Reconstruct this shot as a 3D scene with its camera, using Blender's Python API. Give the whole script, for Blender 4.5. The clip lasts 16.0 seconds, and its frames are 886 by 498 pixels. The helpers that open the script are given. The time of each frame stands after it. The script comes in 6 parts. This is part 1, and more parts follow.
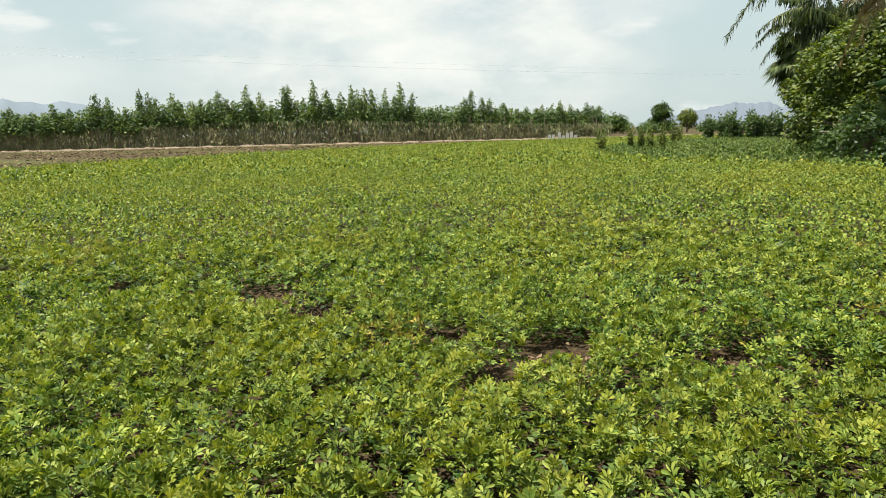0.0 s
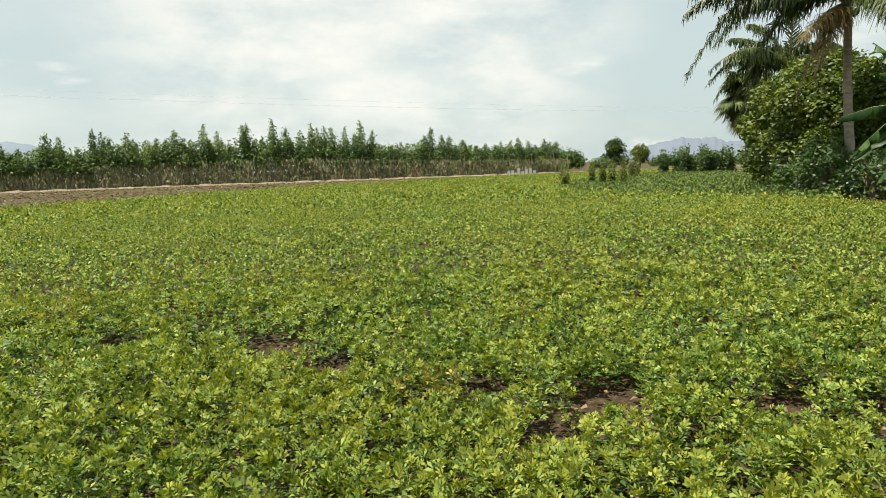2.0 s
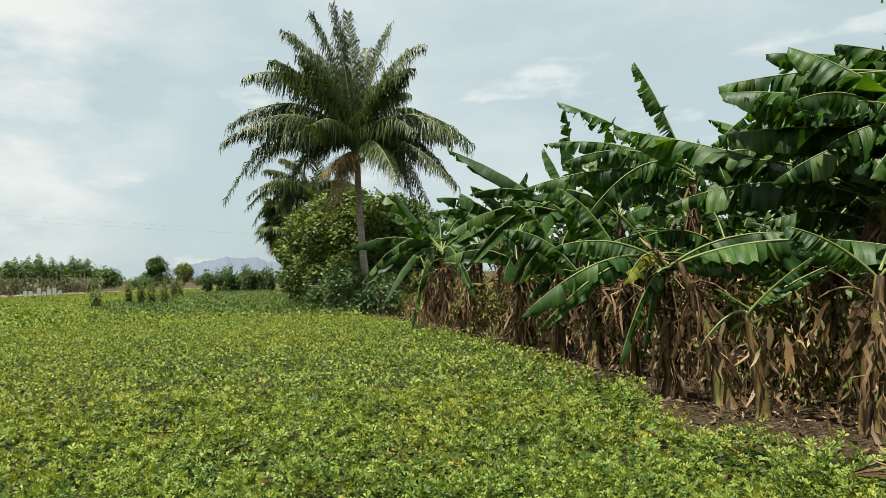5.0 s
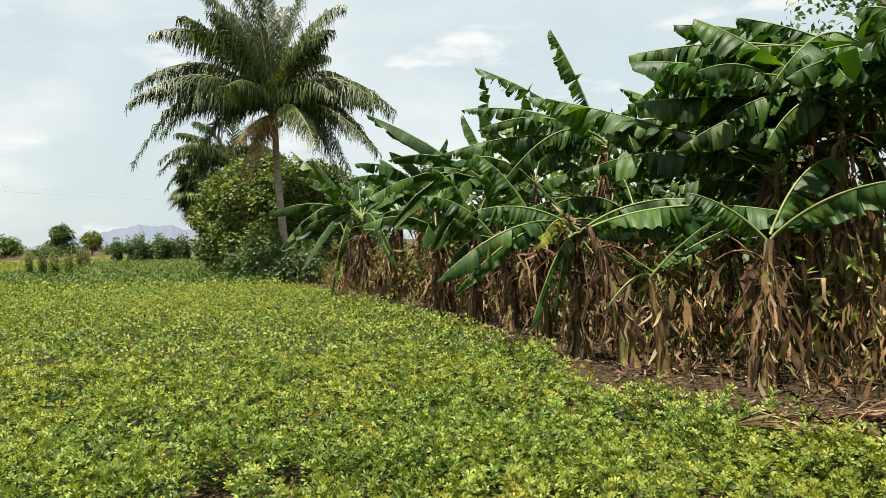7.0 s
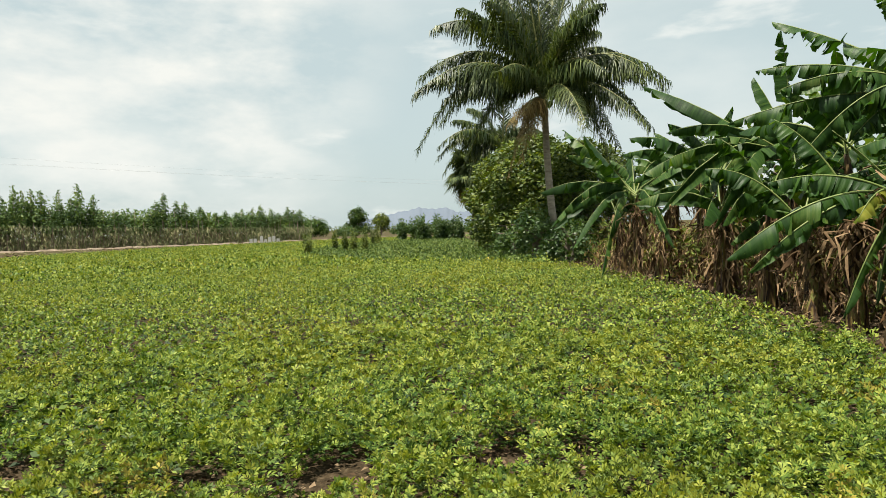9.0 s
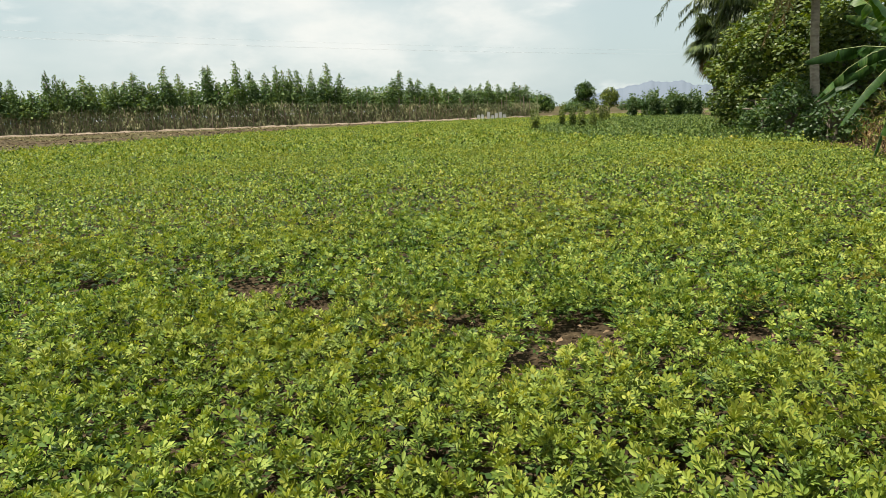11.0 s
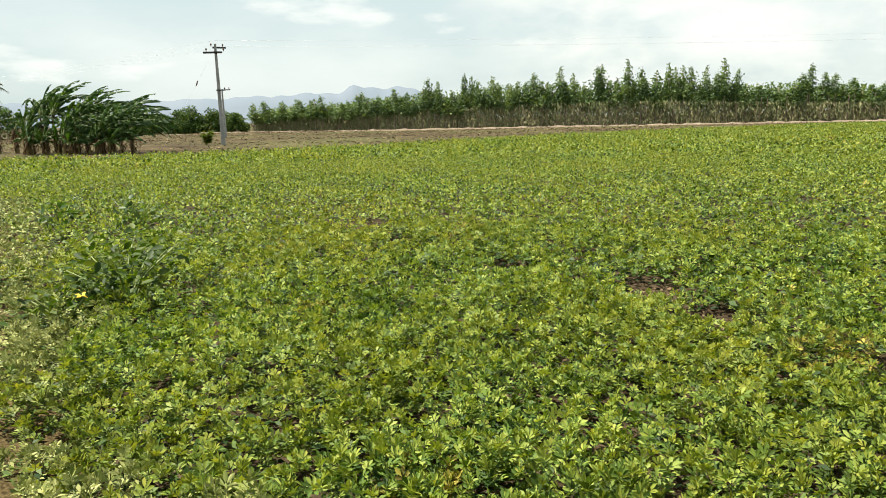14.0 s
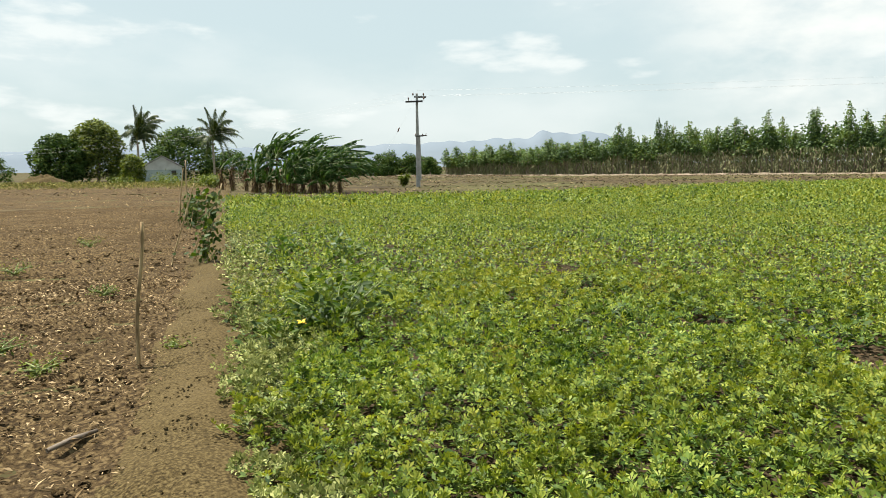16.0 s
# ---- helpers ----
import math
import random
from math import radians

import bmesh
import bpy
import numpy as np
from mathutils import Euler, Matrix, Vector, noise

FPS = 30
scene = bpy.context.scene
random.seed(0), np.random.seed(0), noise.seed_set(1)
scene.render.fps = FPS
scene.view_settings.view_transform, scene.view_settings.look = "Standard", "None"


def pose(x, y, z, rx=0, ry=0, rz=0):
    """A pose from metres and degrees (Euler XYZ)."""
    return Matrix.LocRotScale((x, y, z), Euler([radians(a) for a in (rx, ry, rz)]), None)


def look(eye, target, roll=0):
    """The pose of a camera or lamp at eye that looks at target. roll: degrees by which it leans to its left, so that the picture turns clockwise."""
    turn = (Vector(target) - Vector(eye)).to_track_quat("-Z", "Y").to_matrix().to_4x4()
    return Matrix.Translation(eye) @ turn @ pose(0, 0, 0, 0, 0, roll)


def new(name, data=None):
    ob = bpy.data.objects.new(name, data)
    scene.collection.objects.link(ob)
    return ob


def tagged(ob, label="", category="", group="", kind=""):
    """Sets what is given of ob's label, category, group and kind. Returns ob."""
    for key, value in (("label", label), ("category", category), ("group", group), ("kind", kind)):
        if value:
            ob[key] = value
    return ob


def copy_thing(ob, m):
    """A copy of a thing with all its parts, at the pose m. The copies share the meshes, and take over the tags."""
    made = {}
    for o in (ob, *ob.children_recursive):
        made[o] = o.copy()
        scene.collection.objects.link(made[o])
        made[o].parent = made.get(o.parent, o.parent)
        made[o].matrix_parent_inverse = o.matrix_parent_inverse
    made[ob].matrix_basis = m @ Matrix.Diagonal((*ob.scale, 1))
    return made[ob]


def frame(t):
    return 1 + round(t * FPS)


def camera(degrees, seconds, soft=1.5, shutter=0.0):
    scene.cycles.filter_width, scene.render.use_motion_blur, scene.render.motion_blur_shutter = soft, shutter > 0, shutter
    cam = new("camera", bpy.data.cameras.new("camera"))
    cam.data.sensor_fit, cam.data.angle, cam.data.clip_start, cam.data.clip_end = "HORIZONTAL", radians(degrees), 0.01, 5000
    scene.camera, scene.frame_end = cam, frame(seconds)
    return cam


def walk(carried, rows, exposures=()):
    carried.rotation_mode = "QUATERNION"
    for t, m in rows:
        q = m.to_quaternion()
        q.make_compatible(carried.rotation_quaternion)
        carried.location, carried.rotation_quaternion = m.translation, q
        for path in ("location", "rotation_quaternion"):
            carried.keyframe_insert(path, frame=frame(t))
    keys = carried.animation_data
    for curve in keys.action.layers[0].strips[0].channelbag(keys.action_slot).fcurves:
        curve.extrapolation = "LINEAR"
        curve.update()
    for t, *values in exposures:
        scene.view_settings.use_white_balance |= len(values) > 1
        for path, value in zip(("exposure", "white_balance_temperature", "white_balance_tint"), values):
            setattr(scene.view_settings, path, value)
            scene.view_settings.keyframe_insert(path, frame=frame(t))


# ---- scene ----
cam = camera(67.5, 16.0, soft=0.7)
# seconds, eye, target, roll
PATH = [
    (0, (0.591, -0.105, 1.546), (2.367, 9.579, -0.206), -1.23),
    (0.5, (0.423, 0.019, 1.540), (1.386, 9.854, 0.009), -2.63),
    (1, (0.280, 0.073, 1.543), (1.186, 9.928, 0.107), -1.00),
    (1.5, (0.148, 0.134, 1.576), (1.579, 9.929, 0.161), -1.45),
    (2, (0.151, 0.225, 1.594), (2.560, 9.852, 0.360), -1.80),
    (2.5, (0.216, 0.278, 1.605), (4.548, 9.262, 0.888), -1.25),
    (3, (0.290, 0.258, 1.612), (5.947, 8.485, 1.059), -0.78),
    (3.5, (0.347, 0.275, 1.623), (6.861, 7.852, 1.232), -0.96),
    (4, (0.413, 0.236, 1.634), (7.579, 7.208, 1.822), -1.65),
    (4.5, (0.383, 0.225, 1.667), (8.067, 6.605, 2.164), -2.20),
    (5, (0.342, 0.214, 1.676), (8.220, 6.363, 2.026), -1.51),
    (5.5, (0.352, 0.205, 1.672), (8.509, 5.985, 1.941), -1.53),
    (6, (0.376, 0.186, 1.663), (8.814, 5.552, 1.781), -1.57),
    (6.5, (0.405, 0.162, 1.653), (9.000, 5.273, 1.606), -1.63),
    (7, (0.429, 0.143, 1.644), (8.953, 5.369, 1.477), -1.67),
    (7.5, (0.439, 0.135, 1.641), (8.513, 6.031, 1.455), -1.69),
    (8, (0.450, 0.167, 1.665), (7.887, 6.850, 1.478), -2.07),
    (8.5, (0.403, 0.149, 1.652), (7.143, 7.535, 1.505), -1.87),
    (9, (0.343, 0.294, 1.572), (6.205, 8.389, 1.239), -1.72),
    (9.5, (0.310, 0.277, 1.573), (5.255, 8.925, 0.694), -1.74),
    (10, (0.232, 0.239, 1.573), (4.403, 9.224, 0.209), -1.80),
    (10.5, (0.139, 0.193, 1.573), (3.619, 9.400, -0.191), -1.86),
    (11, (0.061, 0.154, 1.573), (2.847, 9.536, -0.481), -1.91),
    (11.5, (0.028, 0.138, 1.574), (2.021, 9.684, -0.640), -1.93),
    (12, (-0.026, 0.186, 1.573), (1.150, 9.843, -0.742), -1.53),
    (12.5, (-0.063, 0.220, 1.579), (-0.003, 9.987, -0.566), -2.15),
    (13, (-0.123, 0.208, 1.560), (-1.092, 9.926, -0.591), -2.38),
    (13.5, (-0.176, 0.175, 1.569), (-1.914, 9.775, -0.628), -2.21),
    (14, (-0.196, 0.098, 1.595), (-2.763, 9.568, -0.336), -1.36),
    (14.5, (-0.221, 0.058, 1.602), (-3.357, 9.385, -0.180), -1.17),
    (15, (-0.242, 0.020, 1.604), (-4.097, 9.096, -0.057), -0.29),
    (15.5, (-0.244, 0.001, 1.618), (-4.729, 8.815, 0.132), -0.84),
    (16, (-0.266, -0.016, 1.631), (-5.361, 8.500, 0.396), -0.82),
]
EXPOSURE = [(0.0, 1.13, 6680, 10), (1.5, 1.17, 6800, 10), (2.5, 1.03, 6800, 10), (3.5, 0.95, 6600, 10), (5.0, 1.0, 6500, 10), (7.5, 1.28, 6800, 16), (8.0, 1.26, 6820, 17), (8.5, 1.08, 6750, 10), (9.0, 1.07, 6700, 10), (11.5, 1.08, 6650, 10), (12.0, 1.26, 6650, 10), (12.5, 1.33, 6650, 10), (14.5, 1.27, 6780, 10), (16.0, 1.22, 6560, 10)]
walk(cam, [(t, look(eye, target, roll)) for t, eye, target, roll in PATH], EXPOSURE)

# ---------------------------------------------------------------- world and sun
SUN_AZ, SUN_EL = -92.0, 70.0            # degrees from +y to +x, and above the horizon
world = bpy.data.worlds.new("sky")
scene.world = world
world.use_nodes = True
wn, wl = world.node_tree.nodes, world.node_tree.links
wn.clear()
w_out = wn.new("ShaderNodeOutputWorld")
w_bg = wn.new("ShaderNodeBackground")
w_bg.inputs["Strength"].default_value = 0.051
sky = wn.new("ShaderNodeTexSky")
sky.sky_type, sky.sun_disc = "NISHITA", False
sky.sun_elevation, sky.sun_rotation = radians(SUN_EL), radians(SUN_AZ)
sky.air_density, sky.dust_density, sky.ozone_density = 1.0, 3.0, 1.0
w_haze = wn.new("ShaderNodeMixRGB")
w_haze.inputs["Fac"].default_value = 0.78
w_haze.inputs["Color2"].default_value = (6.2, 7.5, 7.6, 1)
wl.new(sky.outputs["Color"], w_haze.inputs["Color1"])
w_co = wn.new("ShaderNodeTexCoord")
w_last = w_haze.outputs["Color"]
# soft cloud sheets, then small bright puffs
for size, flat, lo, hi, amount, seed in ((1.7, 2.6, 0.46, 0.70, 0.5, 1.3), (5.5, 3.4, 0.56, 0.70, 0.7, 4.1)):
    w_map = wn.new("ShaderNodeMapping")
    w_map.inputs["Scale"].default_value = (1.0, 1.0, flat)
    w_map.inputs["Location"].default_value = (seed, seed * 0.7, 0.2)
    w_no = wn.new("ShaderNodeTexNoise")
    w_no.inputs["Scale"].default_value, w_no.inputs["Detail"].default_value = size, 8.0
    w_no.inputs["Roughness"].default_value = 0.52
    w_ramp = wn.new("ShaderNodeValToRGB")
    w_ramp.color_ramp.interpolation = "EASE"
    w_ramp.color_ramp.elements[0].position, w_ramp.color_ramp.elements[0].color = lo, (0, 0, 0, 1)
    w_ramp.color_ramp.elements[1].position, w_ramp.color_ramp.elements[1].color = hi, (amount, amount, amount, 1)
    w_mix = wn.new("ShaderNodeMixRGB")
    w_mix.inputs["Color2"].default_value = (8.5, 8.9, 8.7, 1)
    wl.new(w_co.outputs["Generated"], w_map.inputs["Vector"])
    wl.new(w_map.outputs["Vector"], w_no.inputs["Vector"])
    wl.new(w_no.outputs["Fac"], w_ramp.inputs["Fac"])
    wl.new(w_ramp.outputs["Color"], w_mix.inputs["Fac"])
    wl.new(w_last, w_mix.inputs["Color1"])
    w_last = w_mix.outputs["Color"]
# a broad bank of cloud to the north
w_dot = wn.new("ShaderNodeVectorMath")
w_dot.operation = "DOT_PRODUCT"
w_dot.inputs[1].default_value = (math.sin(radians(8)) * math.cos(radians(17)), math.cos(radians(8)) * math.cos(radians(17)), math.sin(radians(17)))
wl.new(w_co.outputs["Generated"], w_dot.inputs[0])
w_near = wn.new("ShaderNodeMapRange")
w_near.interpolation_type = "SMOOTHSTEP"
w_near.inputs["From Min"].default_value, w_near.inputs["From Max"].default_value = 0.9, 0.985
wl.new(w_dot.outputs["Value"], w_near.inputs["Value"])
w_map = wn.new("ShaderNodeMapping")
w_map.inputs["Scale"].default_value = (1.0, 1.0, 2.2)
w_billow = wn.new("ShaderNodeTexNoise")
w_billow.inputs["Scale"].default_value, w_billow.inputs["Detail"].default_value, w_billow.inputs["Roughness"].default_value = 6.0, 9.0, 0.55
wl.new(w_co.outputs["Generated"], w_map.inputs["Vector"])
wl.new(w_map.outputs["Vector"], w_billow.inputs["Vector"])
w_lump = wn.new("ShaderNodeMapRange")
w_lump.inputs["From Min"].default_value, w_lump.inputs["From Max"].default_value = 0.36, 0.6
wl.new(w_billow.outputs["Fac"], w_lump.inputs["Value"])
w_both = wn.new("ShaderNodeMath")
w_both.operation = "MULTIPLY"
wl.new(w_near.outputs["Result"], w_both.inputs[0])
wl.new(w_lump.outputs["Result"], w_both.inputs[1])
w_bank = wn.new("ShaderNodeMixRGB")
w_bank.inputs["Color2"].default_value = (8.5, 8.8, 8.5, 1)
wl.new(w_both.outputs["Value"], w_bank.inputs["Fac"])
wl.new(w_last, w_bank.inputs["Color1"])
w_last = w_bank.outputs["Color"]
wl.new(w_last, w_bg.inputs["Color"])
wl.new(w_bg.outputs["Background"], w_out.inputs["Surface"])

sun_data = bpy.data.lights.new("sun", "SUN")
sun_data.energy, sun_data.angle, sun_data.color = 5.0, radians(0.6), (1.0, 0.95, 0.86)
sun = new("sun", sun_data)
s_az, s_el = radians(SUN_AZ), radians(SUN_EL)
sun.matrix_world = look((math.sin(s_az) * math.cos(s_el) * 60, math.cos(s_az) * math.cos(s_el) * 60, math.sin(s_el) * 60), (0, 0, 0))

# ---------------------------------------------------------------- materials
def surface(name, stops, scale=3.0, rough=0.8, spec=0.3, bump=0.0, bump_scale=30.0, trans=0.0, trans_col=None, island=0.0, big=None, objects=0.0,
            stretch=(1, 1, 1), metal=0.0, uv=False):
    """Noise-driven colour over stops (position, colour); big: a second, wide noise (scale, colour, amount); island / objects: random shift of the ramp."""
    m = bpy.data.materials.new(name)
    m.use_nodes = True
    n, l = m.node_tree.nodes, m.node_tree.links
    bs, out = n["Principled BSDF"], n["Material Output"]
    geo = n.new("ShaderNodeNewGeometry")
    co = n.new("ShaderNodeTexCoord")
    mp = n.new("ShaderNodeMapping")
    mp.inputs["Scale"].default_value = stretch
    l.new(co.outputs["UV"] if uv else geo.outputs["Position"] if objects == 0 else co.outputs["Object"], mp.inputs["Vector"])
    no = n.new("ShaderNodeTexNoise")
    no.inputs["Scale"].default_value, no.inputs["Detail"].default_value = scale, 6.0
    l.new(mp.outputs["Vector"], no.inputs["Vector"])
    value = no.outputs["Fac"]
    for amount, src in ((island, geo.outputs["Random Per Island"]), (objects, None)):
        if amount:
            if src is None:
                src = n.new("ShaderNodeObjectInfo").outputs["Random"]
            ma = n.new("ShaderNodeMath")
            ma.operation = "MULTIPLY_ADD"
            ma.inputs[1].default_value = amount
            l.new(src, ma.inputs[0])
            l.new(value, ma.inputs[2])
            sb = n.new("ShaderNodeMath")
            sb.operation = "SUBTRACT"
            sb.inputs[1].default_value = amount / 2
            l.new(ma.outputs[0], sb.inputs[0])
            value = sb.outputs[0]
    ramp = n.new("ShaderNodeValToRGB")
    el = ramp.color_ramp.elements
    while len(el) < len(stops):
        el.new(0.5)
    for e, (p, c) in zip(el, stops):
        e.position, e.color = p, (*c, 1)
    l.new(value, ramp.inputs["Fac"])
    col = ramp.outputs["Color"]
    if big:
        bn = n.new("ShaderNodeTexNoise")
        bn.inputs["Scale"].default_value, bn.inputs["Detail"].default_value = big[0], 3.0
        l.new(geo.outputs["Position"], bn.inputs["Vector"])
        br = n.new("ShaderNodeValToRGB")
        br.color_ramp.elements[0].position, br.color_ramp.elements[1].position = 0.42, 0.66
        br.color_ramp.elements[0].color, br.color_ramp.elements[1].color = (0, 0, 0, 1), (big[2],) * 3 + (1,)
        l.new(bn.outputs["Fac"], br.inputs["Fac"])
        mx = n.new("ShaderNodeMixRGB")
        mx.inputs["Color2"].default_value = (*big[1], 1)
        l.new(br.outputs["Color"], mx.inputs["Fac"])
        l.new(col, mx.inputs["Color1"])
        col = mx.outputs["Color"]
    l.new(col, bs.inputs["Base Color"])
    bs.inputs["Roughness"].default_value, bs.inputs["Specular IOR Level"].default_value, bs.inputs["Metallic"].default_value = rough, spec, metal
    if bump:
        b2 = n.new("ShaderNodeTexNoise")
        b2.inputs["Scale"].default_value, b2.inputs["Detail"].default_value = bump_scale, 5.0
        l.new(mp.outputs["Vector"], b2.inputs["Vector"])
        bp = n.new("ShaderNodeBump")
        bp.inputs["Strength"].default_value, bp.inputs["Distance"].default_value = bump, 0.02
        l.new(b2.outputs["Fac"], bp.inputs["Height"])
        l.new(bp.outputs["Normal"], bs.inputs["Normal"])
    if trans:
        tr = n.new("ShaderNodeBsdfTranslucent")
        if trans_col:
            tm = n.new("ShaderNodeMixRGB")
            tm.blend_type = "MULTIPLY"
            tm.inputs["Fac"].default_value = 1.0
            tm.inputs["Color2"].default_value = (*trans_col, 1)
            l.new(col, tm.inputs["Color1"])
            l.new(tm.outputs["Color"], tr.inputs["Color"])
        else:
            l.new(col, tr.inputs["Color"])
        ms = n.new("ShaderNodeMixShader")
        ms.inputs["Fac"].default_value = trans
        l.new(bs.outputs["BSDF"], ms.inputs[1])
        l.new(tr.outputs["BSDF"], ms.inputs[2])
        l.new(ms.outputs["Shader"], out.inputs["Surface"])
    return m


TR = (1.7, 1.7, 0.35)
M_PEANUT = surface("peanut_leaf", [(0.15, (0.015, 0.04, 0.007)), (0.5, (0.081, 0.143, 0.024)), (0.85, (0.24, 0.288, 0.058))], 2.2, 0.54, 0.17, island=0.75,
                   trans=0.2, trans_col=(1.7, 1.65, 0.5), big=(0.35, (0.15, 0.175, 0.022), 0.45))
M_PEANUT_YOUNG = surface("young_peanut_leaf", [(0.2, (0.09, 0.157, 0.024)), (0.5, (0.175, 0.236, 0.038)), (0.8, (0.29, 0.32, 0.065))], 2.2, 0.56, 0.15, island=0.6,
                         trans=0.27, trans_col=(1.5, 1.45, 0.45), big=(0.35, (0.3, 0.27, 0.036), 0.5))
# green of the older low leaves, darkened further for shade inside the canopy
M_PEANUT_OLD_SHADE = surface("old_peanut_leaf_with_shade", [(0.2, (0.012, 0.03, 0.006)), (0.5, (0.038, 0.076, 0.013)), (0.8, (0.09, 0.135, 0.026))], 2.2, 0.55, 0.17, island=0.6, trans=0.15, trans_col=(1.7, 1.65, 0.5))
M_PEANUT_DRY = surface("yellowing_peanut_leaf", [(0.2, (0.09, 0.075, 0.016)), (0.5, (0.21, 0.19, 0.03)), (0.8, (0.33, 0.28, 0.05))], 2.2, 0.6, 0.2, island=0.7, trans=0.25)
M_SOIL = surface("soil", [(0.3, (0.018, 0.0125, 0.0065)), (0.55, (0.046, 0.033, 0.018)), (0.8, (0.105, 0.078, 0.047))], 18.0, 0.95, 0.1, 1.0, 40)
M_TILLED = surface("tilled_soil", [(0.36, (0.02, 0.0128, 0.0058)), (0.5, (0.062, 0.041, 0.018)), (0.64, (0.145, 0.103, 0.049))], 28.0, 0.95, 0.1, 1.0, 75, big=(0.45, (0.04, 0.0265, 0.012), 0.55))
M_PATH = surface("trodden_earth", [(0.36, (0.0216, 0.0152, 0.00592)), (0.5, (0.0563, 0.0404, 0.016)), (0.64, (0.101, 0.0758, 0.0326))], 55.0, 0.95, 0.1, 0.9, 40, big=(1.1, (0.0902, 0.0664, 0.0296), 0.5))
M_FALLOW = surface("fallow_land", [(0.33, (0.0169, 0.0123, 0.00614)), (0.5, (0.0476, 0.033, 0.0162)), (0.7, (0.096, 0.0706, 0.0384))], 1.8, 0.95, 0.1, 0.8, 6, big=(0.07, (0.0653, 0.0706, 0.023), 0.75), stretch=(0.06, 0.7, 1))
M_ROAD = surface("dirt_road", [(0.3, (0.096, 0.0736, 0.0512)), (0.7, (0.216, 0.176, 0.132))], 1.2, 0.95, 0.1)
# haze is mixed into both hill colours; M_HILL_R darkened against its sunlit slope
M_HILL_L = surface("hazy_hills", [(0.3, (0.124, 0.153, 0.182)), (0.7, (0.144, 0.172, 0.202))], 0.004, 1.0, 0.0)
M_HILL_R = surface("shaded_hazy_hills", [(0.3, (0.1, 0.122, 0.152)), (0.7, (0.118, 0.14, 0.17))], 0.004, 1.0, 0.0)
M_BARK = surface("bark", [(0.3, (0.08, 0.064, 0.048)), (0.7, (0.192, 0.16, 0.128))], 6, 0.9, 0.15, 0.6, 18, stretch=(1, 1, 0.3))
M_PALE_BARK = surface("pale_bark", [(0.3, (0.16, 0.12, 0.088)), (0.7, (0.288, 0.232, 0.176))], 3, 0.9, 0.15)
# leaf and scrub colours of the plantation, lightened to imitate haze over distance
M_GUM = surface("plantation_leaf", [(0.3, (0.037, 0.072, 0.025)), (0.55, (0.082, 0.138, 0.041)), (0.8, (0.15, 0.205, 0.058))], 0.35, 0.6, 0.25, island=0.45, trans=0.25, trans_col=TR)
M_GUM_DRY = surface("plantation_undergrowth", [(0.3, (0.095, 0.113, 0.05)), (0.55, (0.175, 0.188, 0.086)), (0.8, (0.31, 0.285, 0.155))], 0.5, 0.8, 0.15, island=0.45, trans=0.15)
M_TREE = surface("tree_leaf", [(0.3, (0.018, 0.04, 0.01)), (0.55, (0.042, 0.078, 0.017)), (0.8, (0.1, 0.14, 0.031))], 0.8, 0.7, 0.08, island=0.5, trans=0.15, trans_col=TR)
M_OLIVE = surface("olive_tree_leaf", [(0.3, (0.034, 0.056, 0.0095)), (0.55, (0.08, 0.108, 0.018)), (0.8, (0.16, 0.185, 0.035))], 0.8, 0.6, 0.18, island=0.5, trans=0.2, trans_col=TR)
M_VERGE = surface("yellowing_weed", [(0.2, (0.07, 0.075, 0.018)), (0.5, (0.15, 0.15, 0.036)), (0.75, (0.25, 0.22, 0.07)), (0.92, (0.2, 0.14, 0.07))], 0.6, 0.75, 0.12, island=0.6, trans=0.2)
M_BUSH = surface("bush_leaf", [(0.3, (0.036, 0.0592, 0.0104)), (0.55, (0.08, 0.11, 0.0192)), (0.8, (0.16, 0.18, 0.04))], 1.5, 0.55, 0.16, island=0.6, trans=0.3, trans_col=TR)
M_LEAFY = surface("mango_leaf", [(0.25, (0.026, 0.05, 0.01)), (0.55, (0.066, 0.1, 0.018)), (0.85, (0.165, 0.19, 0.04))], 1.1, 0.5, 0.25, island=0.5, trans=0.22, trans_col=TR)
M_SHRUB = surface("shrub_leaf", [(0.3, (0.024, 0.056, 0.016)), (0.55, (0.048, 0.092, 0.024)), (0.8, (0.088, 0.128, 0.04))], 1.5, 0.5, 0.35, island=0.5, trans=0.3, trans_col=TR)
M_BANANA = surface("banana_leaf", [(0.22, (0.011, 0.034, 0.0065)), (0.48, (0.023, 0.062, 0.01)), (0.66, (0.045, 0.096, 0.015)), (0.85, (0.1, 0.148, 0.034))], 2.2, 0.48, 0.27, 0.3, 5, island=0.45, trans=0.3, trans_col=(1.9, 2.0, 0.35), stretch=(9, 0.7, 1), uv=True)
M_BANANA_Y = surface("yellowing_banana_leaf", [(0.3, (0.104, 0.144, 0.016)), (0.7, (0.24, 0.24, 0.032))], 2.0, 0.55, 0.2, trans=0.4, stretch=(8, 0.7, 1), uv=True)
M_RIB = surface("banana_midrib", [(0.3, (0.088, 0.128, 0.028)), (0.7, (0.16, 0.192, 0.056))], 3.0, 0.5, 0.4)
M_STEM = surface("banana_stem", [(0.36, (0.016, 0.009, 0.005)), (0.46, (0.06, 0.034, 0.013)), (0.55, (0.15, 0.1, 0.032)), (0.63, (0.1, 0.12, 0.025)), (0.74, (0.24, 0.16, 0.08))], 9.0, 0.65, 0.25, 1.0, 30, stretch=(2, 2, 0.16))
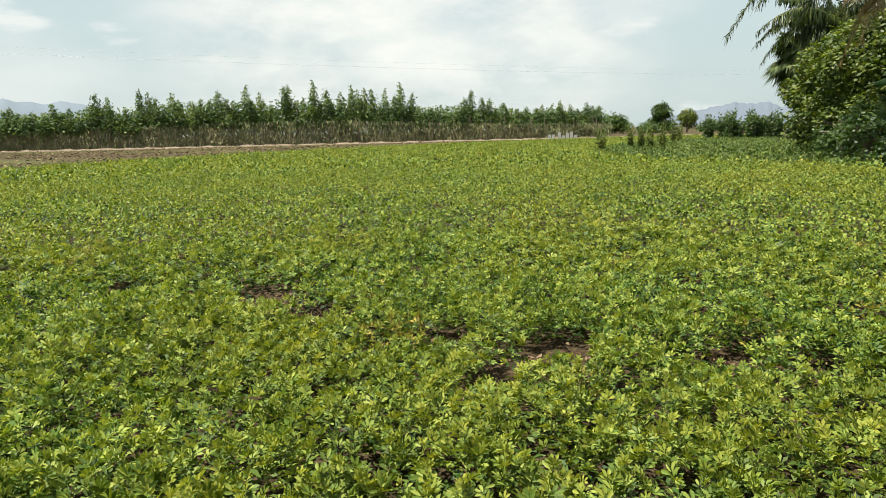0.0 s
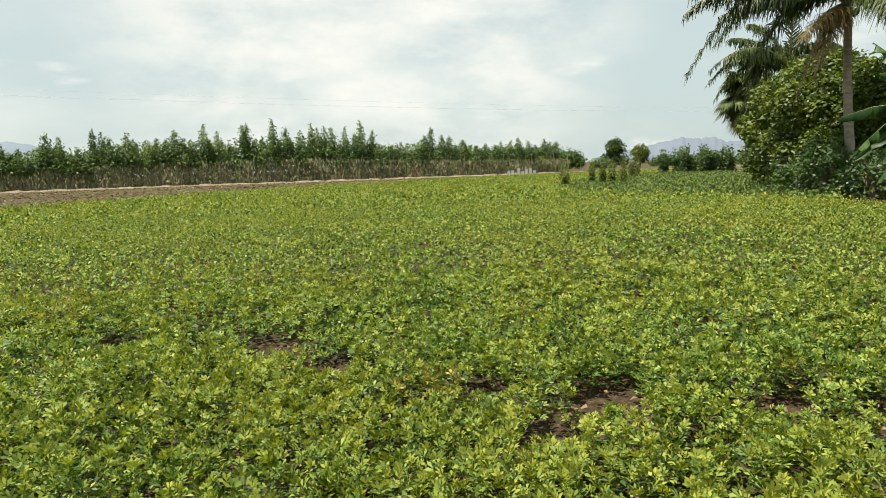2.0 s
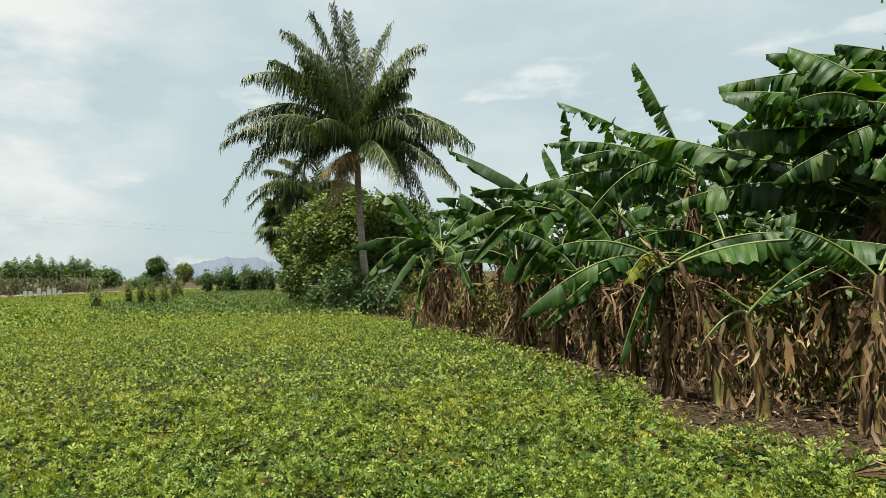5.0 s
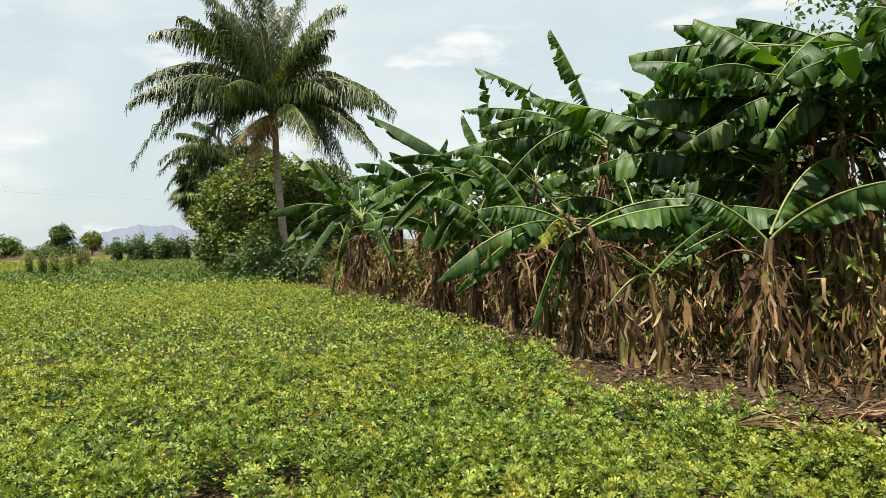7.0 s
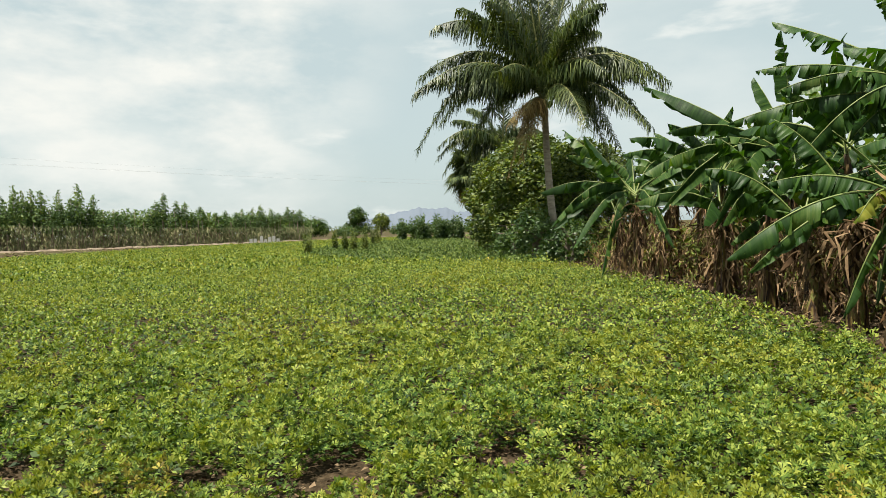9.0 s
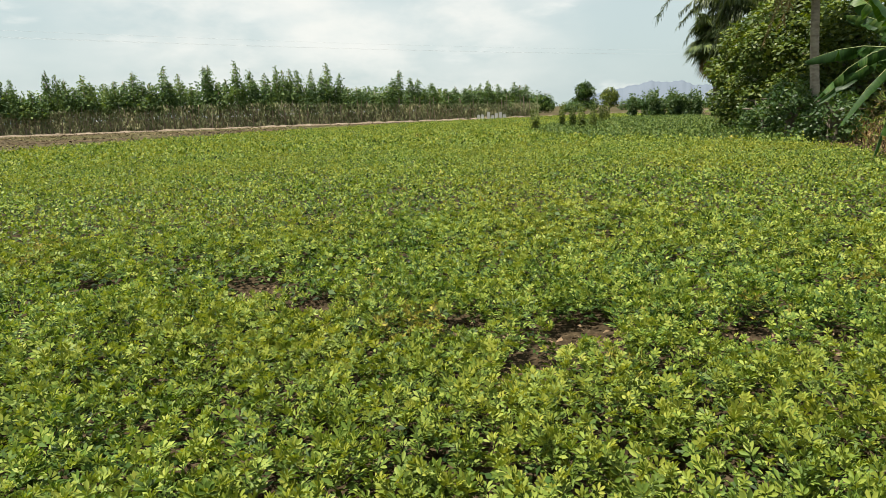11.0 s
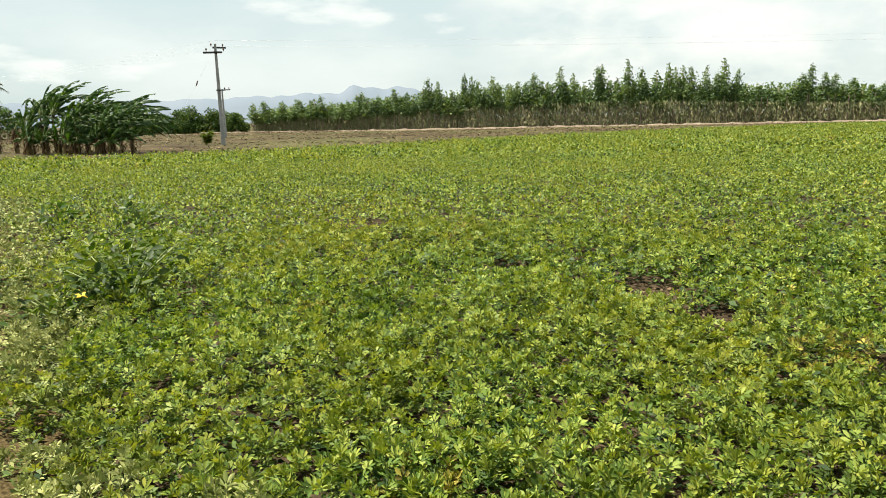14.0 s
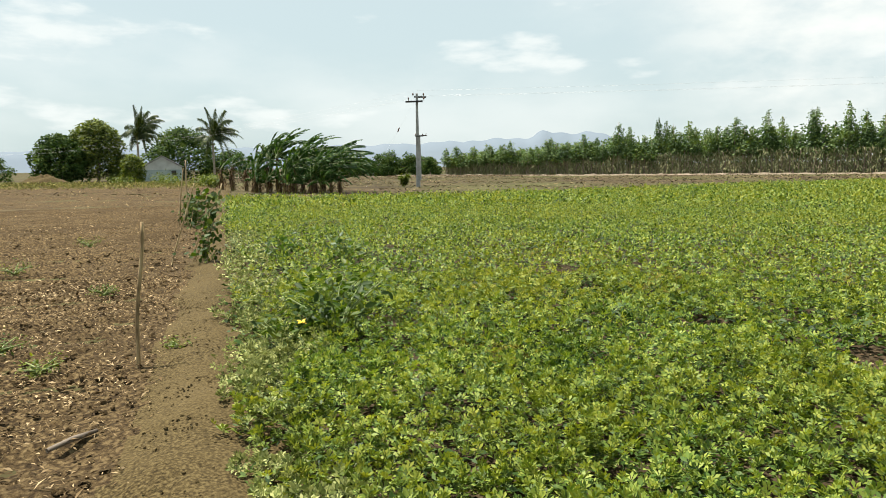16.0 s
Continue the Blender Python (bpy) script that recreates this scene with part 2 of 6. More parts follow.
M_DRY = surface("dry_banana_leaf", [(0.2, (0.018, 0.011, 0.006)), (0.5, (0.078, 0.045, 0.021)), (0.88, (0.28, 0.19, 0.105))], 4.0, 0.85, 0.15, 0.3, 40, island=0.7, trans=0.2)
M_LITTER = surface("dry_litter", [(0.25, (0.024, 0.0145, 0.0065)), (0.55, (0.076, 0.048, 0.025)), (0.85, (0.25, 0.18, 0.11))], 4.0, 0.9, 0.15, island=0.6)
M_PALM = surface("palm_leaflet", [(0.3, (0.016, 0.032, 0.009)), (0.55, (0.042, 0.064, 0.017)), (0.8, (0.112, 0.138, 0.036))], 1.5, 0.45, 0.35, island=0.45, trans=0.2, trans_col=TR)
M_PALM_DRY = surface("dry_palm_leaflet", [(0.3, (0.128, 0.088, 0.032)), (0.7, (0.288, 0.208, 0.08))], 2.0, 0.7, 0.2, island=0.5, trans=0.25)
M_RACHIS = surface("palm_rachis", [(0.3, (0.12, 0.136, 0.048)), (0.7, (0.216, 0.208, 0.08))], 3.0, 0.5, 0.3)
M_TRUNK = surface("palm_trunk", [(0.3, (0.192, 0.16, 0.12)), (0.6, (0.304, 0.264, 0.208)), (0.8, (0.368, 0.328, 0.264))], 4.0, 0.9, 0.15, 0.6, 14, stretch=(1, 1, 2.5))
M_CONCRETE = surface("pole_concrete", [(0.3, (0.22, 0.22, 0.215)), (0.7, (0.36, 0.355, 0.345))], 3.0, 0.85, 0.2, 0.2, 40)
M_IRON = surface("dark_iron", [(0.3, (0.024, 0.0224, 0.0216)), (0.7, (0.064, 0.056, 0.052))], 8.0, 0.6, 0.4, metal=0.4)
M_PORCELAIN = surface("brown_porcelain", [(0.3, (0.08, 0.04, 0.024)), (0.7, (0.128, 0.072, 0.048))], 8.0, 0.25, 0.5)
M_WALL = surface("grey_plaster", [(0.3, (0.42, 0.43, 0.43)), (0.7, (0.56, 0.57, 0.57))], 1.2, 0.9, 0.2)
M_WALL_LOW = surface("blue_grey_plaster", [(0.3, (0.25, 0.31, 0.33)), (0.7, (0.36, 0.42, 0.43))], 1.2, 0.9, 0.2)
M_ROOF = surface("sheet_roof", [(0.3, (0.38, 0.36, 0.34)), (0.7, (0.55, 0.52, 0.49))], 2.0, 0.6, 0.3)
M_STUBBLE = surface("fallow_stubble", [(0.2, (0.024, 0.0176, 0.0096)), (0.4, (0.068, 0.048, 0.0256)), (0.6, (0.068, 0.08, 0.0256)), (0.85, (0.208, 0.16, 0.088))], 0.15, 0.9, 0.15, island=0.8)
M_WHITE = surface("plain_off_white", [(0.3, (0.3, 0.3, 0.28)), (0.7, (0.45, 0.45, 0.42))], 1.5, 0.85, 0.2)
M_POST = surface("weathered_wood", [(0.3, (0.0896, 0.0576, 0.0288)), (0.45, (0.307, 0.224, 0.121)), (0.7, (0.512, 0.397, 0.23))], 14.0, 0.9, 0.15, 0.9, 60, stretch=(1, 1, 0.2))
M_WEED = surface("weed_leaf", [(0.3, (0.0204, 0.0442, 0.0068)), (0.55, (0.0442, 0.0782, 0.0122)), (0.8, (0.102, 0.129, 0.0272))], 3.0, 0.55, 0.18, island=0.5, trans=0.3, trans_col=TR)
M_WIRE = surface("aluminium_wire", [(0.3, (0.5, 0.5, 0.5)), (0.7, (0.62, 0.62, 0.62))], 3.0, 0.55, 0.4, metal=0.6)
M_YELLOW = surface("yellow_leaf", [(0.3, (0.48, 0.288, 0.016)), (0.7, (0.6, 0.4, 0.032))], 5.0, 0.6, 0.2)
M_STRAW = surface("field_straw", [(0.15, (0.04, 0.025, 0.0115)), (0.5, (0.135, 0.092, 0.044)), (0.9, (0.44, 0.33, 0.19))], 4.0, 0.9, 0.15, island=0.7)
M_GROVE = surface("grove_undergrowth", [(0.25, (0.09, 0.058, 0.025)), (0.45, (0.09, 0.125, 0.025)), (0.7, (0.15, 0.2, 0.036)), (0.88, (0.34, 0.24, 0.13))], 1.2, 0.7, 0.2, island=0.8, trans=0.25, trans_col=TR)
M_THATCH = surface("dry_thatch", [(0.15, (0.03, 0.017, 0.008)), (0.45, (0.115, 0.064, 0.026)), (0.62, (0.23, 0.145, 0.06)), (0.74, (0.09, 0.12, 0.027)), (0.92, (0.38, 0.28, 0.175))], 3.0, 0.85, 0.15, 0.3, 30, island=0.8, trans=0.2)
M_PEANUT_DUSTY = surface("dusty_groundnut_leaf", [(0.2, (0.0816, 0.11, 0.0211)), (0.5, (0.173, 0.202, 0.048)), (0.8, (0.346, 0.355, 0.125))], 2.2, 0.6, 0.3, island=0.6, trans=0.2)
M_PEANUT_BLUE = surface("grey_green_groundnut_leaf", [(0.2, (0.032, 0.0688, 0.0112)), (0.5, (0.072, 0.124, 0.0176)), (0.8, (0.16, 0.2, 0.036))], 2.2, 0.55, 0.3, island=0.6, trans=0.2)
M_DRY_BLADE = surface("withered_blade", [(0.3, (0.032, 0.0192, 0.0096)), (0.55, (0.096, 0.0576, 0.0288)), (0.8, (0.216, 0.144, 0.08))], 9.0, 0.85, 0.15, 0.4, 30, trans=0.2, stretch=(1, 1, 0.3))

# ---------------------------------------------------------------- mesh helpers
rng = np.random.default_rng(7)


def quad_mesh(name, verts, faces):
    """A mesh of many quads (or triangles) from arrays."""
    me = bpy.data.meshes.new(name)
    verts, faces = np.asarray(verts, np.float32).reshape(-1, 3), np.asarray(faces, np.int32)
    k = faces.shape[1]
    me.vertices.add(len(verts))
    me.vertices.foreach_set("co", verts.ravel())
    me.loops.add(faces.size)
    me.loops.foreach_set("vertex_index", faces.ravel())
    me.polygons.add(len(faces))
    me.polygons.foreach_set("loop_start", np.arange(0, faces.size, k, dtype=np.int32))
    me.update(calc_edges=True)
    return me


def put(name, me, material, parent=None, label=""):
    """Links a mesh as one object, under a parent if there is one."""
    ob = new(name, me)
    if material is not None and not me.materials:
        me.materials.append(material)
    if parent is not None:
        ob.parent = parent
    if label:
        ob["label"] = label
    return ob


def part(name, bm, material, parent=None, label="", smooth=False):
    me = bpy.data.meshes.new(name)
    if smooth:
        for f in bm.faces:
            f.smooth = True
    bm.to_mesh(me)
    bm.free()
    return put(name, me, material, parent, label)


def smooth_mesh(me):
    me.polygons.foreach_set("use_smooth", np.ones(len(me.polygons), dtype=bool))
    return me


def thing(name, x, y, z, label, category, group="", kind="", turn=0.0):
    ob = new(name)
    ob.empty_display_size = 0.2
    ob.matrix_basis = pose(x, y, z, 0, 0, turn)
    return tagged(ob, label, category, group, kind)


def tube(points, radii, sides=8, cap=True):
    """Verts and quads of a tube along points."""
    pts = np.asarray(points, float)
    rad = np.broadcast_to(np.asarray(radii, float), (len(pts),))
    tan = np.gradient(pts, axis=0)
    tan /= np.linalg.norm(tan, axis=1, keepdims=True) + 1e-9
    ref = np.array([0.0, 0.0, 1.0]) if abs(tan[:, 2]).mean() < 0.8 else np.array([1.0, 0.0, 0.0])
    a = np.cross(tan, ref)
    a /= np.linalg.norm(a, axis=1, keepdims=True) + 1e-9
    b = np.cross(tan, a)
    ang = np.linspace(0, 2 * np.pi, sides, endpoint=False)
    ring = a[:, None] * np.cos(ang)[None, :, None] + b[:, None] * np.sin(ang)[None, :, None]
    verts = (pts[:, None] + ring * rad[:, None, None]).reshape(-1, 3)
    i, j = np.meshgrid(np.arange(len(pts) - 1), np.arange(sides), indexing="ij")
    j2 = (j + 1) % sides
    faces = np.stack([i * sides + j, i * sides + j2, (i + 1) * sides + j2, (i + 1) * sides + j], -1).reshape(-1, 4)
    if cap:
        for at in (0, len(pts) - 1):
            verts = np.vstack([verts, pts[at]])
            c, o = len(verts) - 1, at * sides
            faces = np.vstack([faces, [[c, o + q, o + (q + 1) % sides, o + (q + 2) % sides] for q in range(0, sides, 2)]])
    return verts, faces


def joined(pieces):
    """Joins (verts, quads) pairs."""
    vs, fs, n = [], [], 0
    for v, f in pieces:
        vs.append(np.asarray(v))
        fs.append(np.asarray(f) + n)
        n += len(v)
    return np.vstack(vs), np.vstack(fs)


def tube_mesh(name, points, radii, sides=8):
    return smooth_mesh(quad_mesh(name, *tube(points, radii, sides)))


def inside(px, py, poly):
    """Which points lie in a polygon."""
    ok = np.zeros(len(px), bool)
    q = poly[-1]
    for p in poly:
        cut = (p[1] > py) != (q[1] > py)
        with np.errstate(divide="ignore", invalid="ignore"):
            ok ^= cut & (px < (q[0] - p[0]) * (py - p[1]) / (q[1] - p[1]) + p[0])
        q = p
    return ok


def waves(x, y, seed, base, octaves=4):
    """Cheap smooth value noise in 2D, about -1..1, from sums of turned sines."""
    g = np.random.default_rng(seed)
    out, amp, fr = np.zeros_like(x, dtype=float), 1.0, base
    for _ in range(octaves):
        for _ in range(3):
            a, ph, s = g.uniform(0, 2 * np.pi), g.uniform(0, 2 * np.pi), g.uniform(0.7, 1.4)
            out += amp / 3 * np.sin(fr * s * (x * np.cos(a) + y * np.sin(a)) + ph + 1.3 * np.sin(fr * 0.37 * (y * np.cos(a) - x * np.sin(a)) + ph))
        amp, fr = amp * 0.55, fr * 2.1
    return out


def scatter(pos, normal, size, template, tfaces, spin=None):
    """Copies of a small template (its u, v, n axes) at positions, facing along the normals."""
    n = normal / (np.linalg.norm(normal, axis=1, keepdims=True) + 1e-9)
    ref = np.where(np.abs(n[:, 2:3]) > 0.95, [[1.0, 0.0, 0.0]], [[0.0, 0.0, 1.0]])
    a = np.cross(n, ref)
    a /= np.linalg.norm(a, axis=1, keepdims=True) + 1e-9
    b = np.cross(n, a)
    s = rng.uniform(0, 2 * np.pi, len(pos)) if spin is None else spin
    c, d = np.cos(s)[:, None], np.sin(s)[:, None]
    u, v = a * c + b * d, b * c - a * d
    t = np.asarray(template, float)
    size = np.broadcast_to(size, (len(pos),))[:, None, None]
    verts = pos[:, None] + size * (t[None, :, 0:1] * u[:, None] + t[None, :, 1:2] * v[:, None] + t[None, :, 2:3] * n[:, None])
    faces = np.asarray(tfaces)[None] + (np.arange(len(pos)) * len(t))[:, None, None]
    return verts.reshape(-1, 3), faces.reshape(-1, np.asarray(tfaces).shape[1])


LEAF4 = ([(0, 0, 0), (0.55, -0.27, 0.07), (1, 0, -0.05), (0.55, 0.27, 0.07)], [(0, 1, 2, 3)])


def compound(leaf, turns, starts):
    vs, fs = [], []
    for a, (sx, sy) in zip(turns, starts):
        c, s = math.cos(radians(a)), math.sin(radians(a))
        o = len(vs)
        vs += [(sx + c * x - s * y, sy + s * x + c * y, z + 0.22 * x) for x, y, z in leaf[0]]
        fs += [tuple(q + o for q in f) for f in leaf[1]]
    return vs, fs


# ---------------------------------------------------------------- ground
# Field outline: near corner, the bund on one side, the far side, the banana side.
FIELD = [(-0.25, -0.05), (-2.75, 2.15), (-6.1, 4.95), (-11.3, 9.5), (-18.1, 15.4), (-27.5, 23.6), (-23.5, 26.2), (-18.2, 31.0), (-13.6, 36.2), (-6.3, 48.0), (0.5, 57.0),
         (17, 72.0), (34, 80.0), (49, 87.0), (53, 71.0), (40.6, 51.4), (28, 33.2), (18.5, 18.5), (12.6, 8.8), (10.45, 5.85), (8.25, 3.4), (6.95, 2.55), (6.75, 1.95), (6.55, 1.4), (6.4, 1.0), (6.2, 0.5), (5.8, -0.6), (5.0, -0.9), (2.0, -0.8)]
E_ALONG = Vector((-0.754, 0.657))      # along the bund, away from the near corner
E_LEFT = Vector((-0.657, -0.754))      # across it, to the tilled side


def sheet(name, corners, z, material, label, category):
    bm = bmesh.new()
    bm.faces.new([bm.verts.new((x, y, z)) for x, y in corners])
    bmesh.ops.triangulate(bm, faces=bm.faces)
    bmesh.ops.recalc_face_normals(bm, faces=bm.faces)
    for f in bm.faces:
        if f.normal.z < 0:
            f.normal_flip()
    return tagged(part(name, bm, material), label, category, kind="structure")


sheet("ground", [(-4200, -4200), (4200, -4200), (4200, 4200), (-4200, 4200)], -0.02, M_FALLOW, "dry fallow farmland with brown grass and soil", "ground")
sheet("field_bed", FIELD, 0.0, M_SOIL, "dark brown cultivated soil under the groundnut crop", "soil")
sheet("headland", [(-40, -60), (60, -60), (60, -20), (5.4, -0.6), (-0.2, -0.6), (-40, -30)], -0.014, M_PATH, "bare trodden earth at the field corner", "soil")
sheet("dirt_road", [(-140, 92.0), (-60, 94.5), (0, 96.0), (40, 98.0), (120, 116), (240, 150), (240, 154), (118, 120), (40, 101.5), (0, 99.5), (-60, 98.5), (-140, 97)], -0.012, M_ROAD,
      "pale dusty dirt track in front of the plantation", "road")


def tilled_field():
    """Tilled bare soil beside the crop, with a bund along the crop's edge; finer near the corner."""
    us = np.concatenate([np.arange(-2, 8, 0.065), np.arange(8, 32, 0.19), np.arange(32, 89, 0.9)])
    vs = np.concatenate([np.arange(-0.45, 5, 0.065), np.arange(5, 30, 0.5), np.arange(30, 96, 1.5)])
    g = np.random.default_rng(50)
    u, v = np.meshgrid(us, vs, indexing="ij")
    x = u * E_ALONG.x + (v + 0.17) * E_LEFT.x
    y = u * E_ALONG.y + (v + 0.17) * E_LEFT.y
    bund = 0.09 * np.exp(-(((v - 0.28) / 0.32) ** 2))
    rough = np.clip((v - 0.6) / 0.6, 0, 1)
    z = 0.012 + bund + rough * ((0.026 + 0.03 * np.clip((u - 5) / 8, 0, 1)) * np.sin(u * 8.5 + 1.2 * waves(x, y, 3, 0.7)) + 0.03 * waves(x, y, 5, 4.0, 4) + g.normal(0, 0.012, u.shape)) + (1 - rough) * (0.014 * waves(x, y, 9, 6.0, 3) + g.normal(0, 0.0035, u.shape))
    fade = np.clip((u + 2) / 1.2, 0, 1)
    z = np.where(v < -0.3, -0.03, z * fade - 0.011 * (1 - fade))
    n = len(vs)
    i, j = np.meshgrid(np.arange(len(us) - 1), np.arange(n - 1), indexing="ij")
    f = np.stack([i * n + j, i * n + j + 1, (i + 1) * n + j + 1, (i + 1) * n + j], -1).reshape(-1, 4)
    me = quad_mesh("tilled_field", np.stack([x, y, z], -1), f[:, ::-1])
    me.materials.append(M_TILLED)
    me.materials.append(M_PATH)
    vm = v[:-1, :-1].ravel() + 0.12 * waves(x[:-1, :-1].ravel(), y[:-1, :-1].ravel(), 21, 3.0)
    me.polygons.foreach_set("material_index", ((vm > -0.35) & (vm < 0.62)).astype(np.int32))
    return tagged(put("tilled_field", smooth_mesh(me), None), "bare tilled brown soil with a trodden bund along the crop", "soil", kind="structure")


tilled_field()

# bare spots in the crop: x, y, half length along the rows, half width across them
GAPS = [(-1.33, 6.75, 0.22, 0.14), (-0.58, 6.3, 0.13, 0.1), (0.08, 6.0, 0.27, 0.2), (0.45, 5.3, 0.28, 0.2), (1.42, 4.4, 0.22, 0.15), (2.08, 3.88, 0.28, 0.19), (3.15, 3.5, 0.2, 0.15),
        (3.5, 3.22, 0.18, 0.15), (-3.72, 9.0, 0.2, 0.14), (-2.95, 8.0, 0.14, 0.1), (1.5, 3.5, 0.12, 0.09), (4.05, 6.8, 0.14, 0.12), (2.82, 12.2, 0.2, 0.16), (7.2, 10.4, 0.16, 0.14)]
# yellowing plants: x, y, radius
YELLOWING = [(-2.05, 7.8, 0.3), (0.75, 5.45, 0.3), (2.5, 4.1, 0.3), (1.0, 4.3, 0.25), (4.6, 3.9, 0.3), (-4.4, 10.2, 0.3), (6.1, 2.2, 0.6), (3.4, 7.4, 0.2)]

# a paler, grey-green strip on the far banana side
PALE_STRIP = [(15.0, 33.0), (15.0, 25.5), (17.5, 18.0), (18.6, 19.0), (40.8, 51.5), (53.5, 71), (30, 56), (20.5, 44)]


def blades(pos, axis, normal, size, template, tfaces):
    """Copies of a small leaf template along the given axes, their faces turned as near as can be to the normals."""
    u = axis / (np.linalg.norm(axis, axis=1, keepdims=True) + 1e-9)
    n = normal - u * (normal * u).sum(1, keepdims=True)
    n /= np.linalg.norm(n, axis=1, keepdims=True) + 1e-9
    v = np.cross(n, u)
    t = np.asarray(template, float)
    size = np.broadcast_to(size, (len(pos),))[:, None, None]
    verts = pos[:, None] + size * (t[None, :, 0:1] * u[:, None] + t[None, :, 1:2] * v[:, None] + t[None, :, 2:3] * n[:, None])
    faces = np.asarray(tfaces)[None] + (np.arange(len(pos)) * len(t))[:, None, None]
    return verts.reshape(-1, 3), faces.reshape(-1, np.asarray(tfaces).shape[1])


def crop():
    """The groundnut crop in rows along the bund: plants of several shoots, each with whorls of four-leaflet leaves; coarser with distance."""
    fine = ([(0, 0, 0), (0.36, -0.17, 0.09), (0.76, -0.21, 0.1), (1.1, 0, -0.03), (0.76, 0.21, 0.1), (0.36, 0.17, 0.09)], [(0, 1, 2, 3), (0, 3, 4, 5)])
    kite = ([(0, 0, 0), (0.62, -0.23, 0.1), (1.08, 0, -0.03), (0.62, 0.23, 0.1)], [(0, 1, 2, 3)])
    wide_kite = ([(0, 0, 0), (0.6, -0.33, 0.1), (1.05, 0, -0.04), (0.6, 0.33, 0.1)], [(0, 1, 2, 3)])
    blade3 = ([(0, -0.12, 0), (0.95, -0.22, 0.06), (0.75, 0.4, -0.02)], [(0, 1, 2)])
    pairs = ((20, -22, 66, -62), ((0.12, 0.05), (0.12, -0.05), (-0.12, 0.05), (-0.12, -0.05)))
    four6, four4 = compound(fine, *pairs), compound(kite, *pairs)
    three4 = compound(kite, (0, -55, 55), ((0.1, 0.0), (-0.1, -0.05), (-0.1, 0.05)))
    pieces, zones = [], []
    # from, to, row spacing, plant spacing, shoots, leaves on a shoot, leaf size, leaf shape
    for r0, r1, row, step, shoots, per, size, tmpl in ((0.0, 2.8, 0.25, 0.19, 12, 7, 0.0355, four6), (2.8, 5.6, 0.25, 0.19, 12, 6, 0.035, four4), (5.6, 9.5, 0.28, 0.22, 9, 4, 0.044, three4),
                                                       (9.5, 25, 0.32, 0.26, 9, 4, 0.061, blade3), (25, 130, 0.5, 0.42, 7, 3, 0.12, blade3)):
        ga, gb = np.meshgrid(np.arange(-75, 75, step), np.arange(-110, 5, row), indexing="ij")
        ga = ga + rng.uniform(-0.33, 0.33, ga.shape) * step
        gb = gb + rng.uniform(-0.22, 0.22, ga.shape) * row + 0.05 * np.sin(ga * 0.7 + gb * 3.1)
        px = (ga * E_ALONG.x + gb * E_LEFT.x).ravel()
        py = (ga * E_ALONG.y + gb * E_LEFT.y).ravel()
        r = np.hypot(px, py)
        ok = (r >= r0) & (r < r1) & inside(px, py, FIELD)
        px, py = px[ok], py[ok]
        low = np.full(len(px), 0.6)
        bare = np.zeros(len(px), bool)
        for cx, cy, ca, cb in GAPS:
            a, b = (px - cx) * E_ALONG.x + (py - cy) * E_ALONG.y, (px - cx) * E_LEFT.x + (py - cy) * E_LEFT.y
            bare |= (a / (ca + 0.06)) ** 2 + (b / (cb + 0.06)) ** 2 < 1
            # plants kept low on the camera's sight line, so each bare spot shows
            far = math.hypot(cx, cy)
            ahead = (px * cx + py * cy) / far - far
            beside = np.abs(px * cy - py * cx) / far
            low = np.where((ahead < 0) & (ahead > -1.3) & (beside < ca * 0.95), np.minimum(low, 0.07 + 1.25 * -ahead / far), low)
        px, py, low = px[~bare], py[~bare], low[~bare]
        r = np.hypot(px, py)
        tall = 0.3 + 0.03 * waves(px, py, 31, 0.8) + 0.05 * waves(px, py, 33, 3.2, 2) + rng.uniform(-0.08, 0.08, len(px)) - 0.11 * (rng.random(len(px)) < (0.06 if r1 < 6 else 0.2))
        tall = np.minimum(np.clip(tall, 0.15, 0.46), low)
        wide = (row + step) / 2 * (rng.uniform(0.66, 1.02, len(px)) if r1 < 6 else rng.uniform(0.6, 0.95, len(px)))
        k = np.repeat(np.arange(len(px)), shoots)
        n = len(k)
        rho, th = np.sqrt(rng.uniform(0, 1, n)), rng.uniform(0, 2 * np.pi, n)
        off = np.stack([np.cos(th), np.sin(th)], -1) * (rho * wide[k])[:, None]
        top = tall[k] * (1 - 0.42 * rho**2) * rng.uniform(0.82, 1.12, n)
        j = np.repeat(np.arange(n), per)
        m = len(j)
        t = 1 - 0.62 * rng.uniform(0, 1, m) ** 1.5
        young = (t > (0.86 if r1 < 6 else 0.82)) & (rng.random(m) < (0.75 if r1 < 12 else 0.6))
        az = rng.uniform(0, 2 * np.pi, m)
        el = np.where(t > 0.86, rng.uniform(0.5, 1.35, m), rng.uniform(-0.15, 0.85, m))
        axis = np.stack([np.cos(az) * np.cos(el) + 0.5 * off[j, 0] / (wide[k[j]] + 0.01), np.sin(az) * np.cos(el) + 0.5 * off[j, 1] / (wide[k[j]] + 0.01), np.sin(el)], -1)
        pos = np.stack([px[k[j]] + off[j, 0] * (0.3 + 0.7 * t), py[k[j]] + off[j, 1] * (0.3 + 0.7 * t), top[j] * t], -1)
        pos += axis * (size * rng.uniform(0.0, 0.9, m) * np.where(t > 0.86, 0.3, 1.0))[:, None]
        pos[:, 2] = np.maximum(pos[:, 2], 0.012)
        nrm = np.stack([rng.normal(0, 0.42, m), rng.normal(0, 0.42, m), np.ones(m)], -1)
        pieces.append(blades(pos, axis, nrm, size * rng.uniform(0.7, 1.3, m) * np.where(young, 0.85, 1.0), *tmpl))
        edge = (px * E_LEFT.x + py * E_LEFT.y - 0.17) + 0.3 * waves(px, py, 91, 1.3)
